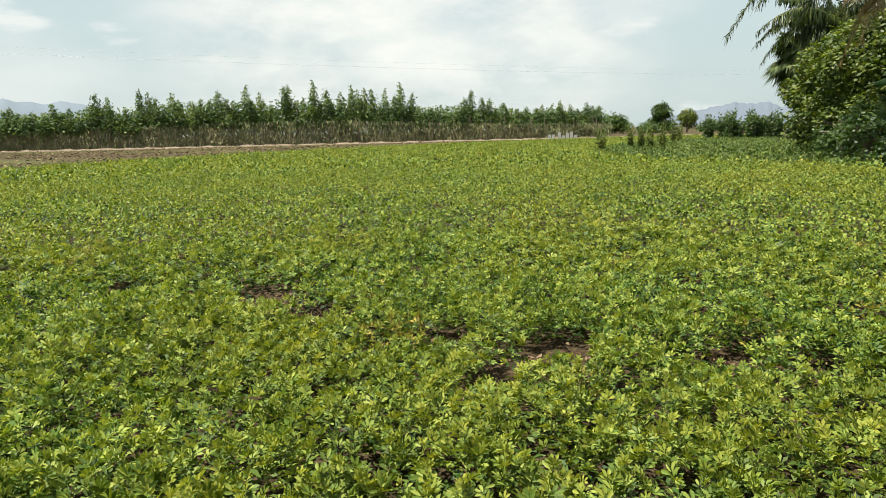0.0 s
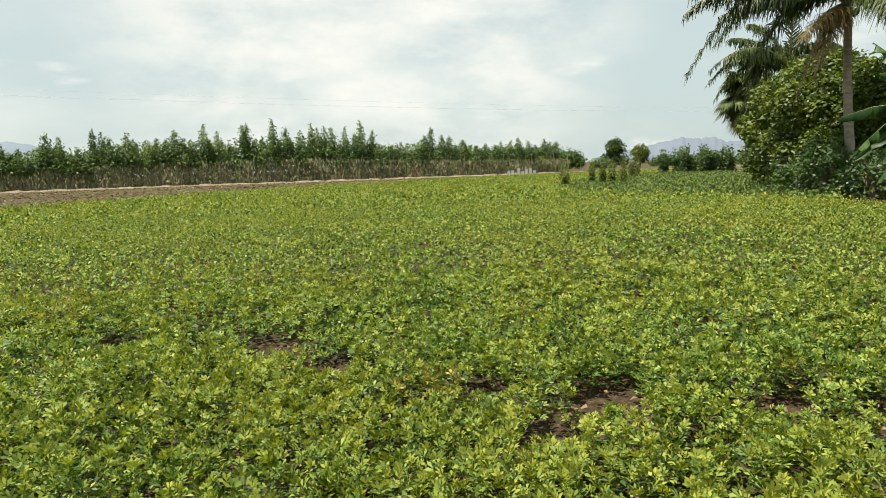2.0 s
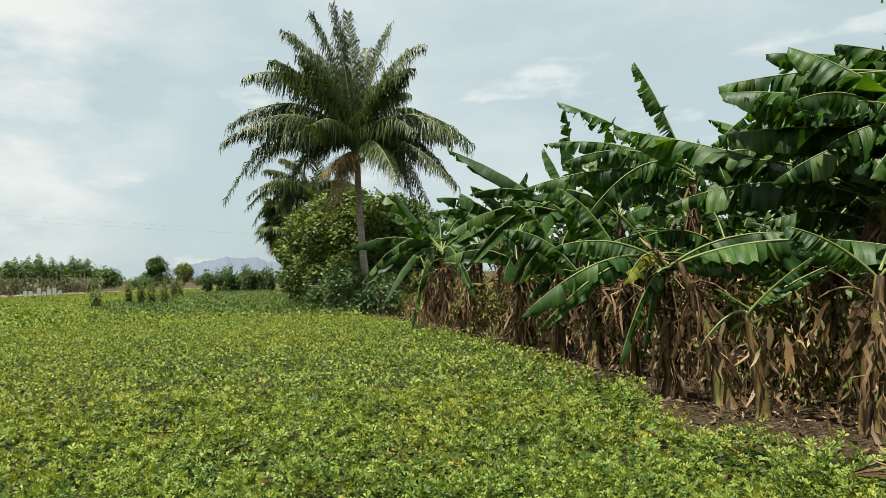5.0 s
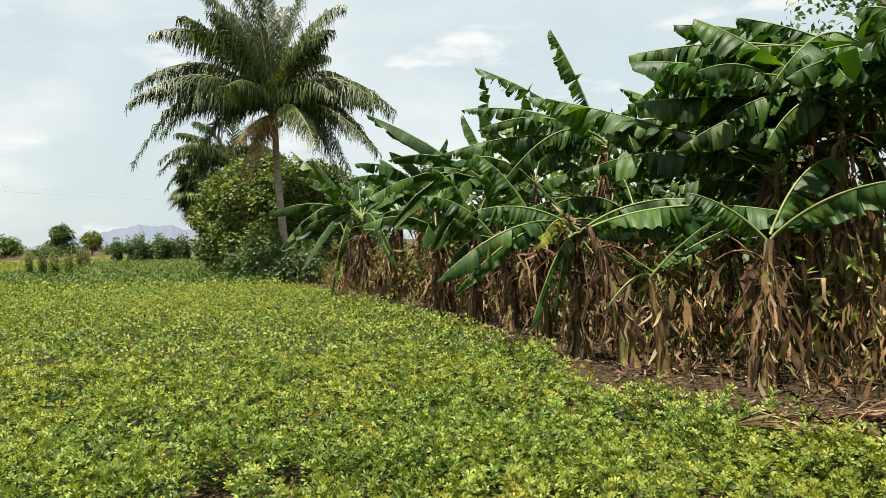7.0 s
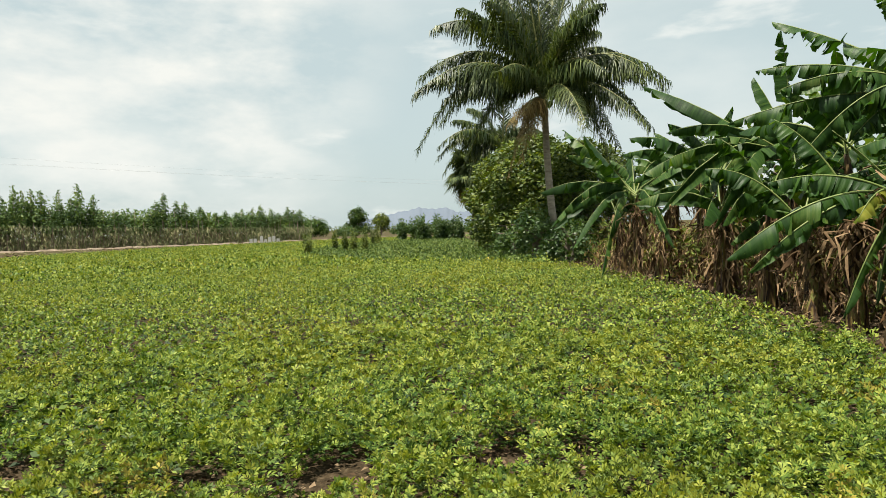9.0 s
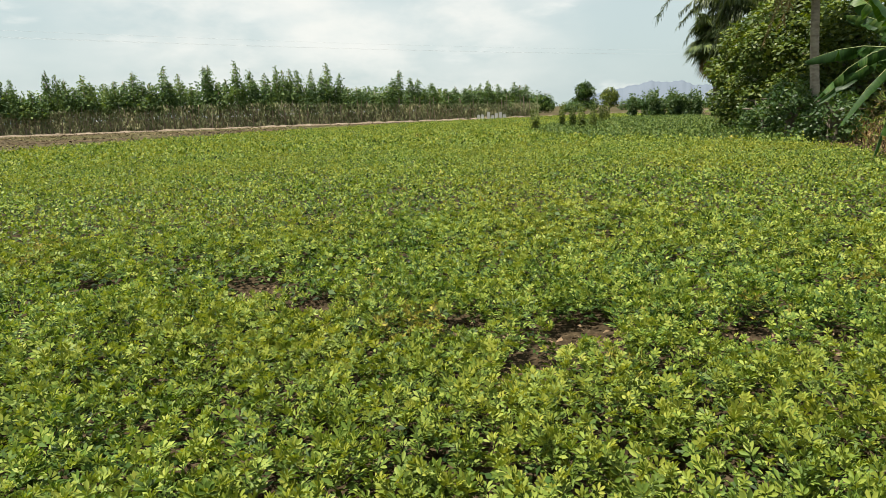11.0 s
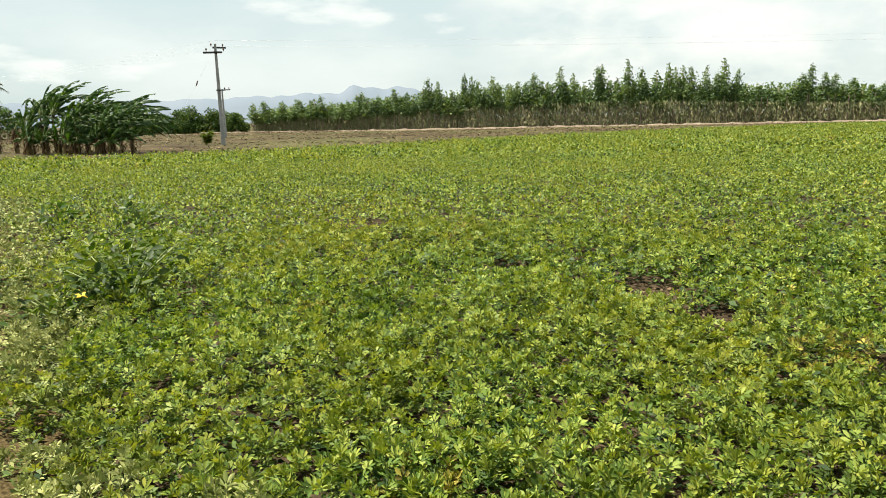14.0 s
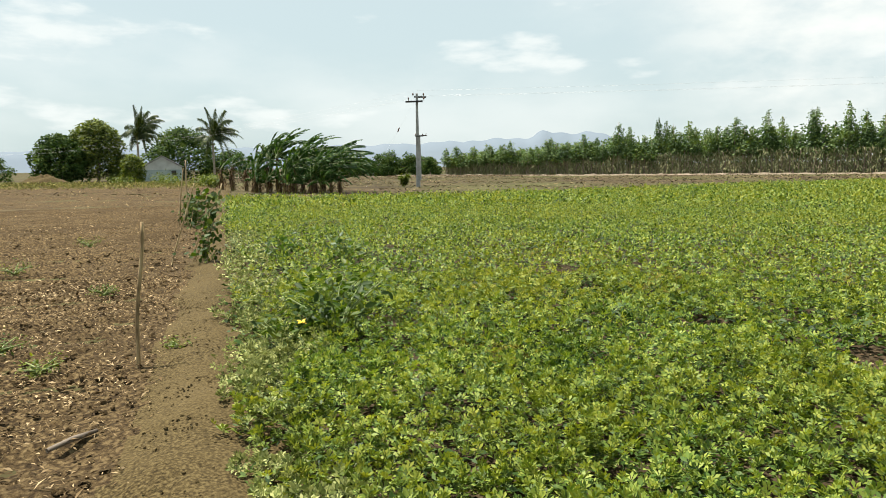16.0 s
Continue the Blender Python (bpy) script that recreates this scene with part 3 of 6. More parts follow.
        zone = np.where((edge > -0.6 * rng.uniform(0.2, 1.2, len(px))) & (r < 16) & (px < -1.2), 1, 0)
        for cx, cy, cr in YELLOWING:
            zone = np.where((np.hypot(px - cx, py - cy) < cr) & (rng.random(len(px)) < 0.6), 4, zone)
        zone = np.where((rng.random(len(px)) < 0.012) & (zone == 0), 4, zone)
        zone = np.where(inside(px, py, PALE_STRIP), 2, zone)
        zl = zone[k[j]]
        zl = np.where((zl == 4) & (rng.random(m) < 0.45), 0, zl)
        zones.append(np.repeat(np.where(young & (zl == 0), 3, zl), len(tmpl[1])))
        # older leaves low on the stems, their green darkened to imitate shade between plants
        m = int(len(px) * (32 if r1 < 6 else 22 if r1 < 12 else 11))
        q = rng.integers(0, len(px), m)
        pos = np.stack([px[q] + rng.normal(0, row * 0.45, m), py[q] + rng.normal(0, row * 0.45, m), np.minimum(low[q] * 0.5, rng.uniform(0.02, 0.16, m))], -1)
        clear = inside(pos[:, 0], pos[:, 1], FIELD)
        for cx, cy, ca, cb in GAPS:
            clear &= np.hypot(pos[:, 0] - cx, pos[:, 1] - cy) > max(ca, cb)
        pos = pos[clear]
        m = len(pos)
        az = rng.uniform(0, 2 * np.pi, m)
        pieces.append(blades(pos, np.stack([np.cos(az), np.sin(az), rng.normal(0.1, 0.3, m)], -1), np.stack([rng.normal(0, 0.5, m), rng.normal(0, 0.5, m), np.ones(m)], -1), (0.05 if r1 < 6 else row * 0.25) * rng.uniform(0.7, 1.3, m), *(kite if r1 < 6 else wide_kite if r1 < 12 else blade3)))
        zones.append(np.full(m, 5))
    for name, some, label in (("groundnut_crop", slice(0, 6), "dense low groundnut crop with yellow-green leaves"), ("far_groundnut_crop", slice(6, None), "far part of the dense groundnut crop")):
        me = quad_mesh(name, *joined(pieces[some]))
        for m in (M_PEANUT, M_PEANUT_DUSTY, M_PEANUT_BLUE, M_PEANUT_YOUNG, M_PEANUT_DRY, M_PEANUT_OLD_SHADE):
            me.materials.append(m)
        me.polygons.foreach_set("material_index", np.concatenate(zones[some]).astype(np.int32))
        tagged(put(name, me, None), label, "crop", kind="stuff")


crop()


def gap_litter():
    """Dry leaves and twigs on the bare spots."""
    g = np.random.default_rng(12)
    pos = np.vstack([np.stack([cx + g.normal(0, ca * 0.9, 130), cy + g.normal(0, ca * 0.9, 130), g.uniform(0.005, 0.03, 130)], -1) for cx, cy, ca, _ in GAPS])
    n = len(pos)
    v, f = scatter(pos, np.stack([g.normal(0, 0.5, n), g.normal(0, 0.5, n), np.ones(n)], -1), g.gamma(3, 0.01, n) + 0.01, *LEAF4)
    tagged(put("crop_litter", quad_mesh("crop_litter", v, f), M_LITTER), "dry fallen leaves on bare spots in the crop", "leaf litter", kind="stuff")


gap_litter()

# ---------------------------------------------------------------- distance: hills, plantation, trees
def ridge(name, az0, az1, dist, heights, material, label, seed):
    """A hill range as a solid strip of slopes: heights (share along, metres) over an arc."""
    g = np.random.default_rng(seed)
    n = 160
    s = np.linspace(0, 1, n)
    h = np.interp(s, [a for a, _ in heights], [b for _, b in heights])
    h = h * (1 + 0.03 * np.sin(s * 90 + 1) + 0.025 * np.sin(s * 211 + 2)) + g.normal(0, 0.006, n) * h
    az = np.radians(az0 + (az1 - az0) * s)
    rows = []
    for back, share in ((-260, 0.0), (-120, 0.55), (0, 1.0), (240, 0.35), (420, 0.0)):
        wob = 1 + 0.12 * np.sin(s * 57 + back)
        rows.append(np.stack([np.sin(az) * (dist + back), np.cos(az) * (dist + back), h * share * (wob if 0 < share < 1 else 1) - (2 if share == 0 else 0)], -1))
    v = np.stack(rows).reshape(-1, 3)
    i, j = np.meshgrid(np.arange(len(rows) - 1), np.arange(n - 1), indexing="ij")
    f = np.stack([i * n + j, i * n + j + 1, (i + 1) * n + j + 1, (i + 1) * n + j], -1).reshape(-1, 4)
    return tagged(put(name, smooth_mesh(quad_mesh(name, v, f)), material), label, "hills", kind="structure")


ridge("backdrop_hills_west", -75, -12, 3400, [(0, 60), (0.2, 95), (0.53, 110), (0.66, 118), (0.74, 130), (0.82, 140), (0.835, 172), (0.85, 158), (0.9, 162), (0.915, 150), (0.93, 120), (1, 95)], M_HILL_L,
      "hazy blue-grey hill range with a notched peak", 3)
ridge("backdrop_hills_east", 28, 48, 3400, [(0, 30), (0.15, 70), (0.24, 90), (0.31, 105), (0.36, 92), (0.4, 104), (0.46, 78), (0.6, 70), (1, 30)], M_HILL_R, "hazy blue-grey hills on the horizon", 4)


def clump_leaves(clumps, count, size, flat=0.75, tmpl=LEAF4, out_bias=0.8, seed=1):
    """Leaves over a set of clumps (x, y, z, radius), mostly near their skins."""
    g = np.random.default_rng(seed)
    c = np.asarray(clumps, float)
    share = c[:, 3] ** 2
    k = g.choice(len(c), count, p=share / share.sum())
    d = g.normal(0, 1, (count, 3))
    d /= np.linalg.norm(d, axis=1, keepdims=True)
    r = c[k, 3] * g.uniform(0.45, 1.0, count) ** 0.5 * g.uniform(0.85, 1.15, count)
    pos = c[k, :3] + d * r[:, None] * [1, 1, flat]
    nrm = d * out_bias + g.normal(0, 0.55, (count, 3)) + [0, 0, 0.45]
    return scatter(pos, nrm, size * g.uniform(0.65, 1.3, count), *tmpl, spin=g.uniform(0, 6.28, count))


def crown_clumps(seed, cx, cy, cz, rx, rz, n, r0, r1):
    """Clumps on and in an uneven ellipsoid."""
    g = np.random.default_rng(seed)
    out = []
    for _ in range(n):
        d = g.normal(0, 1, 3)
        d /= np.linalg.norm(d)
        q = g.uniform(0.35, 1.0) ** 0.6
        out.append((cx + d[0] * rx * q, cy + d[1] * rx * q, cz + d[2] * rz * q, g.uniform(r0, r1)))
    return out


def broad_tree(name, x, y, tall, width, label, seed, material=M_TREE, leaves=5000, leaf=0.35, bole=0.3, category="tree", low=False, trunk_r=0.16):
    """A tree with a trunk, limbs and a crown of clumped leaves."""
    g = np.random.default_rng(seed)
    root = thing(name, x, y, -0.02, label, category)
    rz = tall * (1 - bole) / 2
    cz = tall - rz
    lean = g.uniform(-0.05, 0.05, 2) * tall
    pieces = [tube([(0, 0, 0), (lean[0] * 0.3, lean[1] * 0.3, cz * 0.5), (lean[0], lean[1], cz * 1.1)], [trunk_r * 1.25, trunk_r, trunk_r * 0.5], 8)]
    for q in range(7):
        a = q * 0.9 + g.uniform(-0.3, 0.3)
        b = cz * g.uniform(0.45, 0.9)
        e = np.array([math.cos(a) * width * 0.36, math.sin(a) * width * 0.36, b + tall * g.uniform(0.12, 0.3)])
        pieces.append(tube([(lean[0] * 0.6, lean[1] * 0.6, b), e * [0.5, 0.5, 0.97], e], [trunk_r * 0.5, trunk_r * 0.33, trunk_r * 0.12], 6))
    put("trunk", smooth_mesh(quad_mesh("trunk", *joined(pieces))), M_BARK, root)
    cl = crown_clumps(seed + 1, 0, 0, cz, width * 0.4, rz * 0.84, 46, width * 0.11, width * 0.2)
    if low:
        cl = [(a, b, d * 0.4 + abs(c - cz) / (rz * 0.84) * (tall - d * 1.1), d) for a, b, c, d in cl]
    put("crown", quad_mesh("crown", *clump_leaves(cl, leaves, leaf, seed=seed + 2)), material, root)
    return root


def plantation():
    """A young timber plantation: a front row of slim trees, the rows behind it and the scrub between the stems."""
    kinds = []
    for q in range(6):
        g = np.random.default_rng(100 + q)
        root = thing("plantation_tree", 0, 0, 0, "slim young plantation tree with pale stem and feathery green top", "tree", "front row of the plantation")
        put("trunk", smooth_mesh(quad_mesh("trunk", *tube([(0, 0, 0), (0.06, 0, 2.5), (0.0, 0.05, 6.6)], [0.07, 0.055, 0.015], 5))), M_PALE_BARK, root)
        n = 760
        k = 1 - np.sqrt(g.uniform(0, 1, n)) if q % 2 else g.beta(1.1, 1.7, n)
        branch = np.floor(g.uniform(0, 26, n))
        a = branch * 2.4 + g.normal(0, 0.32, n)
        profile = np.interp(k, [0, 0.18, 0.55, 0.85, 1.0], [0.72, 1.0, 0.72, 0.36, 0.05]) * (0.8 + 0.35 * np.sin(branch * 5.1 + q))
        reach = 0.95 * profile * g.uniform(0.05, 1.0, n) ** 0.55
        sway = 0.1 * np.sin(k * 5 + q)
        pos = np.stack([np.cos(a) * reach + sway + g.normal(0, 0.05, n), np.sin(a) * reach + g.normal(0, 0.05, n), 2.65 + 4.05 * k + 0.4 * reach + g.normal(0, 0.07, n)], -1)
        nrm = g.normal(0, 0.6, (n, 3)) + np.stack([np.cos(a) * 0.8, np.sin(a) * 0.8, np.full(n, 0.4)], -1)
        put("crown", quad_mesh("crown", *scatter(pos, nrm, g.uniform(0.18, 0.4, n) * (1.1 - 0.35 * k), *LEAF4, spin=g.uniform(0, 6.28, n))), M_GUM, root)
        kinds.append(root)
    g = np.random.default_rng(5)

    def tall_at(x):
        return np.interp(x, [-64, -45, -30, -14, 6, 20, 45], [0.62, 0.74, 0.92, 1.05, 1.04, 0.86, 0.68])

    xs = np.arange(-62, 46, 1.0)
    spires = [(-20.5, 1.06), (-13.2, 1.12), (-9.5, 1.18), (-3.3, 1.26), (-0.2, 1.3), (1.6, 1.18), (6.2, 1.24), (13.4, 1.24), (-27.5, 1.08), (-29, 1.12), (24, 1.1)]
    used = set()
    for n, x in enumerate(xs):
        h = tall_at(x) * (g.uniform(0.74, 0.95) if g.random() < 0.66 else g.uniform(0.98, 1.18))
        for sx, sh in spires:
            if abs(sx - x) < 0.5:
                h = sh
        wide = g.uniform(1.0, 1.35) if h > 1.0 else g.uniform(1.1, 1.6)
        k = kinds[int(g.integers(0, 6))]
        y = 100 + 0.02 * x + g.uniform(-0.5, 0.5) + (max(0, -x - 35) * 0.25)
        m = pose(x + g.uniform(-0.3, 0.3), y, -0.02, 0, 0, g.uniform(0, 360)) @ Matrix.Diagonal((wide, wide, h * 1.05, 1))
        if id(k) not in used:
            used.add(id(k))
            k.matrix_basis = m
        else:
            c = copy_thing(k, Matrix.Identity(4))
            c.matrix_basis = m
    # rows behind
    n = 36000
    x = g.uniform(-63, 47, n)
    y = 101.5 + g.uniform(0, 9, n) + np.maximum(0, -x - 35) * 0.25
    col = np.floor(x / 0.9)
    jit = np.sin(col * 12.9 + np.floor(y / 1.6) * 78.2) * 0.5 + 0.5
    top = tall_at(x) * 7.0 * (0.62 + 0.28 * jit)
    z = 1.7 + (top - 1.7) * g.uniform(0, 1, n) ** 0.8
    pos = np.stack([(col + 0.5) * 0.9 + g.normal(0, 0.28, n) * np.clip((top - z) / 2.5, 0.15, 1), y, z], -1)
    me = quad_mesh("plantation_back", *scatter(pos, g.normal(0, 0.7, (n, 3)) + [0, -0.5, 0.5], g.uniform(0.28, 0.5, n), *LEAF4))
    tagged(put("plantation_trees_behind", me, M_GUM), "further rows of young plantation trees", "trees", kind="stuff")
    n = 30000
    x = g.uniform(-63, 46, n)
    y = 99.6 + g.uniform(-1.4, 3.5, n) + np.maximum(0, -x - 35) * 0.25
    z = g.uniform(0, 1, n) ** 0.8 * 3.2 * tall_at(x)
    pos = np.stack([x, y, z], -1)
    v1, f1 = scatter(pos, np.stack([g.normal(0, 0.5, n), -np.ones(n), g.normal(0.2, 0.5, n)], -1), g.uniform(0.2, 0.5, n), [(-0.6, -0.1, 0), (0.3, -0.16, 0.03), (0.9, 0.0, 0), (0.3, 0.16, -0.03)], [(0, 1, 2, 3)], spin=np.pi / 2 + g.normal(0, 0.35, n))
    stems = []
    for sx in np.arange(-63, 46, 0.24):
        yy = 98.6 + g.uniform(0, 3) + max(0, -sx - 35) * 0.25
        t = g.uniform(2.2, 3.8)
        stems.append(tube([(sx + g.uniform(-0.2, 0.2), yy, -0.02), (sx + g.uniform(-0.3, 0.3), yy, t)], [0.05, 0.03], 4, cap=False))
    tagged(put("plantation_scrub", quad_mesh("plantation_scrub", v1, f1), M_GUM_DRY), "brown-green scrub between the plantation stems, haze tinted into its colour", "undergrowth", kind="stuff")
    tagged(put("plantation_stems", quad_mesh("plantation_stems", *joined(stems)), M_PALE_BARK), "thin pale stems inside the plantation", "stems", kind="stuff")


plantation()



def earth_bank():
    """A low pale bank of dug earth along the front of the plantation."""
    g = np.random.default_rng(66)
    xs = np.arange(-72, 60, 0.6)
    rows = []
    for dy, h in ((-1.3, -0.03), (-0.7, 0.08), (-0.2, 0.15), (0.4, 0.13), (1.2, -0.03)):
        bump = 1 + 0.5 * np.sin(xs * 1.9 + dy) * np.sin(xs * 0.53) + g.normal(0, 0.28, len(xs))
        rows.append(np.stack([xs, 97.4 + 0.02 * xs + dy + np.maximum(0, -xs - 35) * 0.22, np.where(h > 0, h * bump, h)], -1))
    n = len(xs)
    i, j = np.meshgrid(np.arange(4), np.arange(n - 1), indexing="ij")
    f = np.stack([i * n + j, i * n + j + 1, (i + 1) * n + j + 1, (i + 1) * n + j], -1).reshape(-1, 4)
    return tagged(put("earth_bank", quad_mesh("earth_bank", np.stack(rows).reshape(-1, 3), f), M_ROAD), "low pale bank of dug earth before the plantation", "bank", kind="structure")


earth_bank()
# trees beyond the end of the plantation, and bushes along the far boundary
broad_tree("round_tree", 86.7, 158.2, 7.9, 7.4, "dark green round-crowned tree at the far field edge", 11, leaves=5000, leaf=0.5, bole=0.12, low=True)
broad_tree("spreading_tree", 71.8, 154.5, 5.8, 9.5, "grey-green low spreading tree at the far field edge", 12, leaves=4000, leaf=0.5, bole=0.2, low=True)
broad_tree("small_tree", 87.0, 146.5, 5.3, 5.0, "yellowish green small tree beside the round tree", 13, M_BUSH, 2000, 0.5, 0.15)
for q, (bx, by, bh, bw) in enumerate([(62, 150, 3.6, 7), (79, 150, 3.0, 7), (96, 150, 3.2, 9), (105, 145, 3.6, 10), (55, 152, 3.4, 6), (112, 138, 4.0, 9), (60.5, 72, 4.2, 6), (66, 75, 3.8, 6), (118, 130, 4, 10)]):
    broad_tree("boundary_bush", bx, by, bh, bw, "dusty green bush along the far field boundary", 40 + q, M_SHRUB, 1600, 0.55, 0.02, "bush", True)
for q, (bx, by, bh, bw) in enumerate([(-75.8, 106, 5.3, 6.2), (-72.2, 107.5, 4.8, 5.4), (-80.5, 104, 4.4, 6.5), (-68.5, 108, 4.4, 5.2), (-87, 101, 3.8, 7), (-65.5, 105, 4.2, 4.8), (-78.3, 108, 4.9, 6.0), (-83.6, 104, 4.3, 6.5), (-91.5, 99, 4.0, 7)]):
    broad_tree("scrub_tree", bx, by, bh, bw, "dark green scrubby tree behind the fallow field", 60 + q, M_TREE, 2600, 0.4, 0.05, "tree", True)

def box(x0, x1, y0, y1, z0, z1):
    bm = bmesh.new()
    bmesh.ops.create_cube(bm, size=1.0, matrix=Matrix.Translation(((x0 + x1) / 2, (y0 + y1) / 2, (z0 + z1) / 2)) @ Matrix.Diagonal((x1 - x0, y1 - y0, z1 - z0, 1)))
    return bm


def farmhouse():
    root = thing("farmhouse", -94.4, 69.4, 0.0, "small grey farmhouse with a gabled sheet roof and painted lower wall", "house", turn=53.6)
    w, d = 2.85, 4.5
    bm = bmesh.new()
    ring = [(-w, 0), (w, 0), (w, 2.15), (0, 3.75), (-w, 2.15)]
    a = [bm.verts.new((x, -d, z)) for x, z in ring]
    b = [bm.verts.new((x, d, z)) for x, z in ring]
    bm.faces.new(a)
    bm.faces.new(b[::-1])
    for i in range(5):
        bm.faces.new((a[i], b[i], b[(i + 1) % 5], a[(i + 1) % 5]))
    bmesh.ops.recalc_face_normals(bm, faces=bm.faces)
    part("wall", bm, M_WALL, root)
    part("lower_wall", box(-w - 0.03, w + 0.03, -d - 0.03, -d + 0.1, 0, 1.75), M_WALL_LOW, root, "blue-grey painted lower wall")
    for s in (-1, 1):
        bm = box(-0.05, 3.5, -d - 0.35, d + 0.35, 0.0, 0.09)
        o = part("roof", bm, M_ROOF, root)
        o.matrix_basis = pose(0, 0, 3.86) @ Matrix.Rotation(radians(29.3), 4, "Y") if s > 0 else pose(0, 0, 3.86, 0, 0, 180) @ Matrix.Rotation(radians(29.3), 4, "Y")
    # dark panel added to the front wall; no opening is known there
    front_panel = part("dark_panel", box(1.3, 2.0, -d - 0.06, -d + 0.05, 0.85, 1.6), M_IRON, root, "small dark panel added to the front wall")
    return root


farmhouse()


def earth_mound():
    g = np.random.default_rng(9)
    n, m = 28, 10
    a = np.linspace(0, 2 * np.pi, n, endpoint=False)
    v = [(0, 0, 1.25)]
    for j in range(1, m + 1):
        r = j / m
        h = 1.25 * (1 - r**1.4) * (1 + 0.15 * np.sin(a * 3 + j) + g.normal(0, 0.05, n))
        v += [(math.cos(t) * 3.4 * r, math.sin(t) * 2.2 * r, z - 0.02 * (j == m)) for t, z in zip(a, h)]
    bm = bmesh.new()
    vs = [bm.verts.new(p) for p in v]
    for q in range(n):
        bm.faces.new((vs[0], vs[1 + q], vs[1 + (q + 1) % n]))
    for j in range(m - 1):
        for q in range(n):
            o, p = 1 + j * n, 1 + (j + 1) * n
            bm.faces.new((vs[o + q], vs[p + q], vs[p + (q + 1) % n], vs[o + (q + 1) % n]))
    ob = part("earth_mound", bm, M_PATH, smooth=True)
    ob.matrix_basis = pose(-88.3, 47.3, -0.02, 0, 0, 60)
    return tagged(ob, "heap of pale dug earth at the edge of the fallow land", "mound")


earth_mound()


def low_wall():
    """White shapes by the track, stood in by a made-up row of low blocks."""
    g = np.random.default_rng(2)
    root = thing("low_wall", 34.2, 88.8, -0.02, "unidentified white shapes beside the dirt track, stood in by low blocks", "wall", turn=-21)
    for q, x in enumerate((-1.9, -1.35, -0.5, 0.05, 0.6, 1.15, 1.7)):
        h = 0.85 + g.uniform(-0.3, 0.35)
        part("white_block", box(x - 0.2, x + 0.22, -0.16, 0.16, 0, h), M_WHITE, root)
    return root


low_wall()


def utility_pole(x, y):
    root = thing("utility_pole", x, y, -0.02, "grey concrete utility pole with two crossarms and brown insulators", "pole", turn=32)
    bm = bmesh.new()
    v = []
    for z, h in ((0, 0.17), (7.45, 0.085)):
        v.append([bm.verts.new((sx * h, sy * h * 0.8, z)) for sx, sy in ((-1, -1), (1, -1), (1, 1), (-1, 1))])
    for q in range(4):
        bm.faces.new((v[0][q], v[0][(q + 1) % 4], v[1][(q + 1) % 4], v[1][q]))
    bm.faces.new(v[1])
    bm.faces.new(v[0][::-1])
    bmesh.ops.bevel(bm, geom=bm.edges[:], offset=0.02, segments=1, affect="EDGES")
    part("shaft", bm, M_CONCRETE, root)
    part("crossarm", box(-0.72, 0.64, -0.21, -0.09, 6.74, 6.87), M_IRON, root).matrix_basis = pose(0, 0, 0, 0, -1.5, 0)
    part("crossarm", box(-0.36, 0.6, 0.085, 0.19, 7.12, 7.24), M_IRON, root).matrix_basis = pose(0, 0, 0, 0, 1.2, 0)
    for sx, z, y0 in ((-0.66, 6.86, -0.15), (0.56, 6.88, -0.15), (-0.3, 7.24, 0.13), (0.53, 7.22, 0.13)):
        pts = [(sx, y0, z), (sx, y0, z + 0.09), (sx, y0, z + 0.12), (sx, y0, z + 0.2), (sx, y0, z + 0.26)]
        put("insulator", tube_mesh("insulator", pts, [0.025, 0.025, 0.06, 0.055, 0.03], 8), M_PORCELAIN, root)
    part("bracket", box(-0.2, 0.48, -0.19, -0.12, 4.05, 4.12), M_IRON, root)
    put("insulator", tube_mesh("insulator", [(0.42, -0.15, 4.12), (0.42, -0.15, 4.2), (0.42, -0.15, 4.28)], [0.03, 0.05, 0.03], 8), M_PORCELAIN, root)
    return root


utility_pole(-29.55, 45.2)


def slim_pole(x, y, tall):
    """A thinner pole of the same line, farther off, with one short crossarm."""
    root = thing("utility_pole", x, y, -0.02, "slim grey utility pole with one short crossarm", "pole", turn=32)
    bm = bmesh.new()
    bmesh.ops.create_cone(bm, cap_ends=True, segments=8, radius1=0.16, radius2=0.08, depth=tall, matrix=Matrix.Translation((0, 0, tall / 2)))
    part("shaft", bm, M_CONCRETE, root)
    part("crossarm", box(-0.62, 0.95, -0.15, -0.07, tall - 0.12, tall - 0.02), M_IRON, root)
    for sx in (-0.5, 0.8):
        put("insulator", tube_mesh("insulator", [(sx, -0.11, tall - 0.02), (sx, -0.11, tall + 0.12), (sx, -0.11, tall + 0.22)], [0.03, 0.06, 0.03], 8), M_PORCELAIN, root)
    return root


slim_pole(-46.0, 71.1, 5.6)


def wire(a, b, sag, label):
    a, b = np.array(a, float), np.array(b, float)
    s = np.linspace(0, 1, 40)[:, None]
    p = a + (b - a) * s - np.array([0, 0, 1.0]) * sag * 4 * s * (1 - s)
    ob = put("power_line", quad_mesh("power_line", *tube(p, 0.003, 4)), M_WIRE)
    return tagged(ob, label, "cable", "overhead wires")


for dx, z in ((-0.55, 7.25), (0.55, 7.2), (0.0, 7.65)):
    ox, oy = dx * 0.85, dx * 0.53
    wire((-29.55 + ox, 45.2 + oy, z), (-150 + ox, 46 + oy, z - 0.2), 3.2, "thin overhead wire strung from the pole towards the homestead")
    wire((-29.55 + ox, 45.2 + oy, z), (62 + ox * 0.5, 72 - oy, z), 0.5, "thin overhead wire strung from the pole across the field")
stay = wire((-29.6, 45.15, 7.0), (-33.2, 43.0, 0.0), 0.0, "slack stay wire from the pole to the ground")
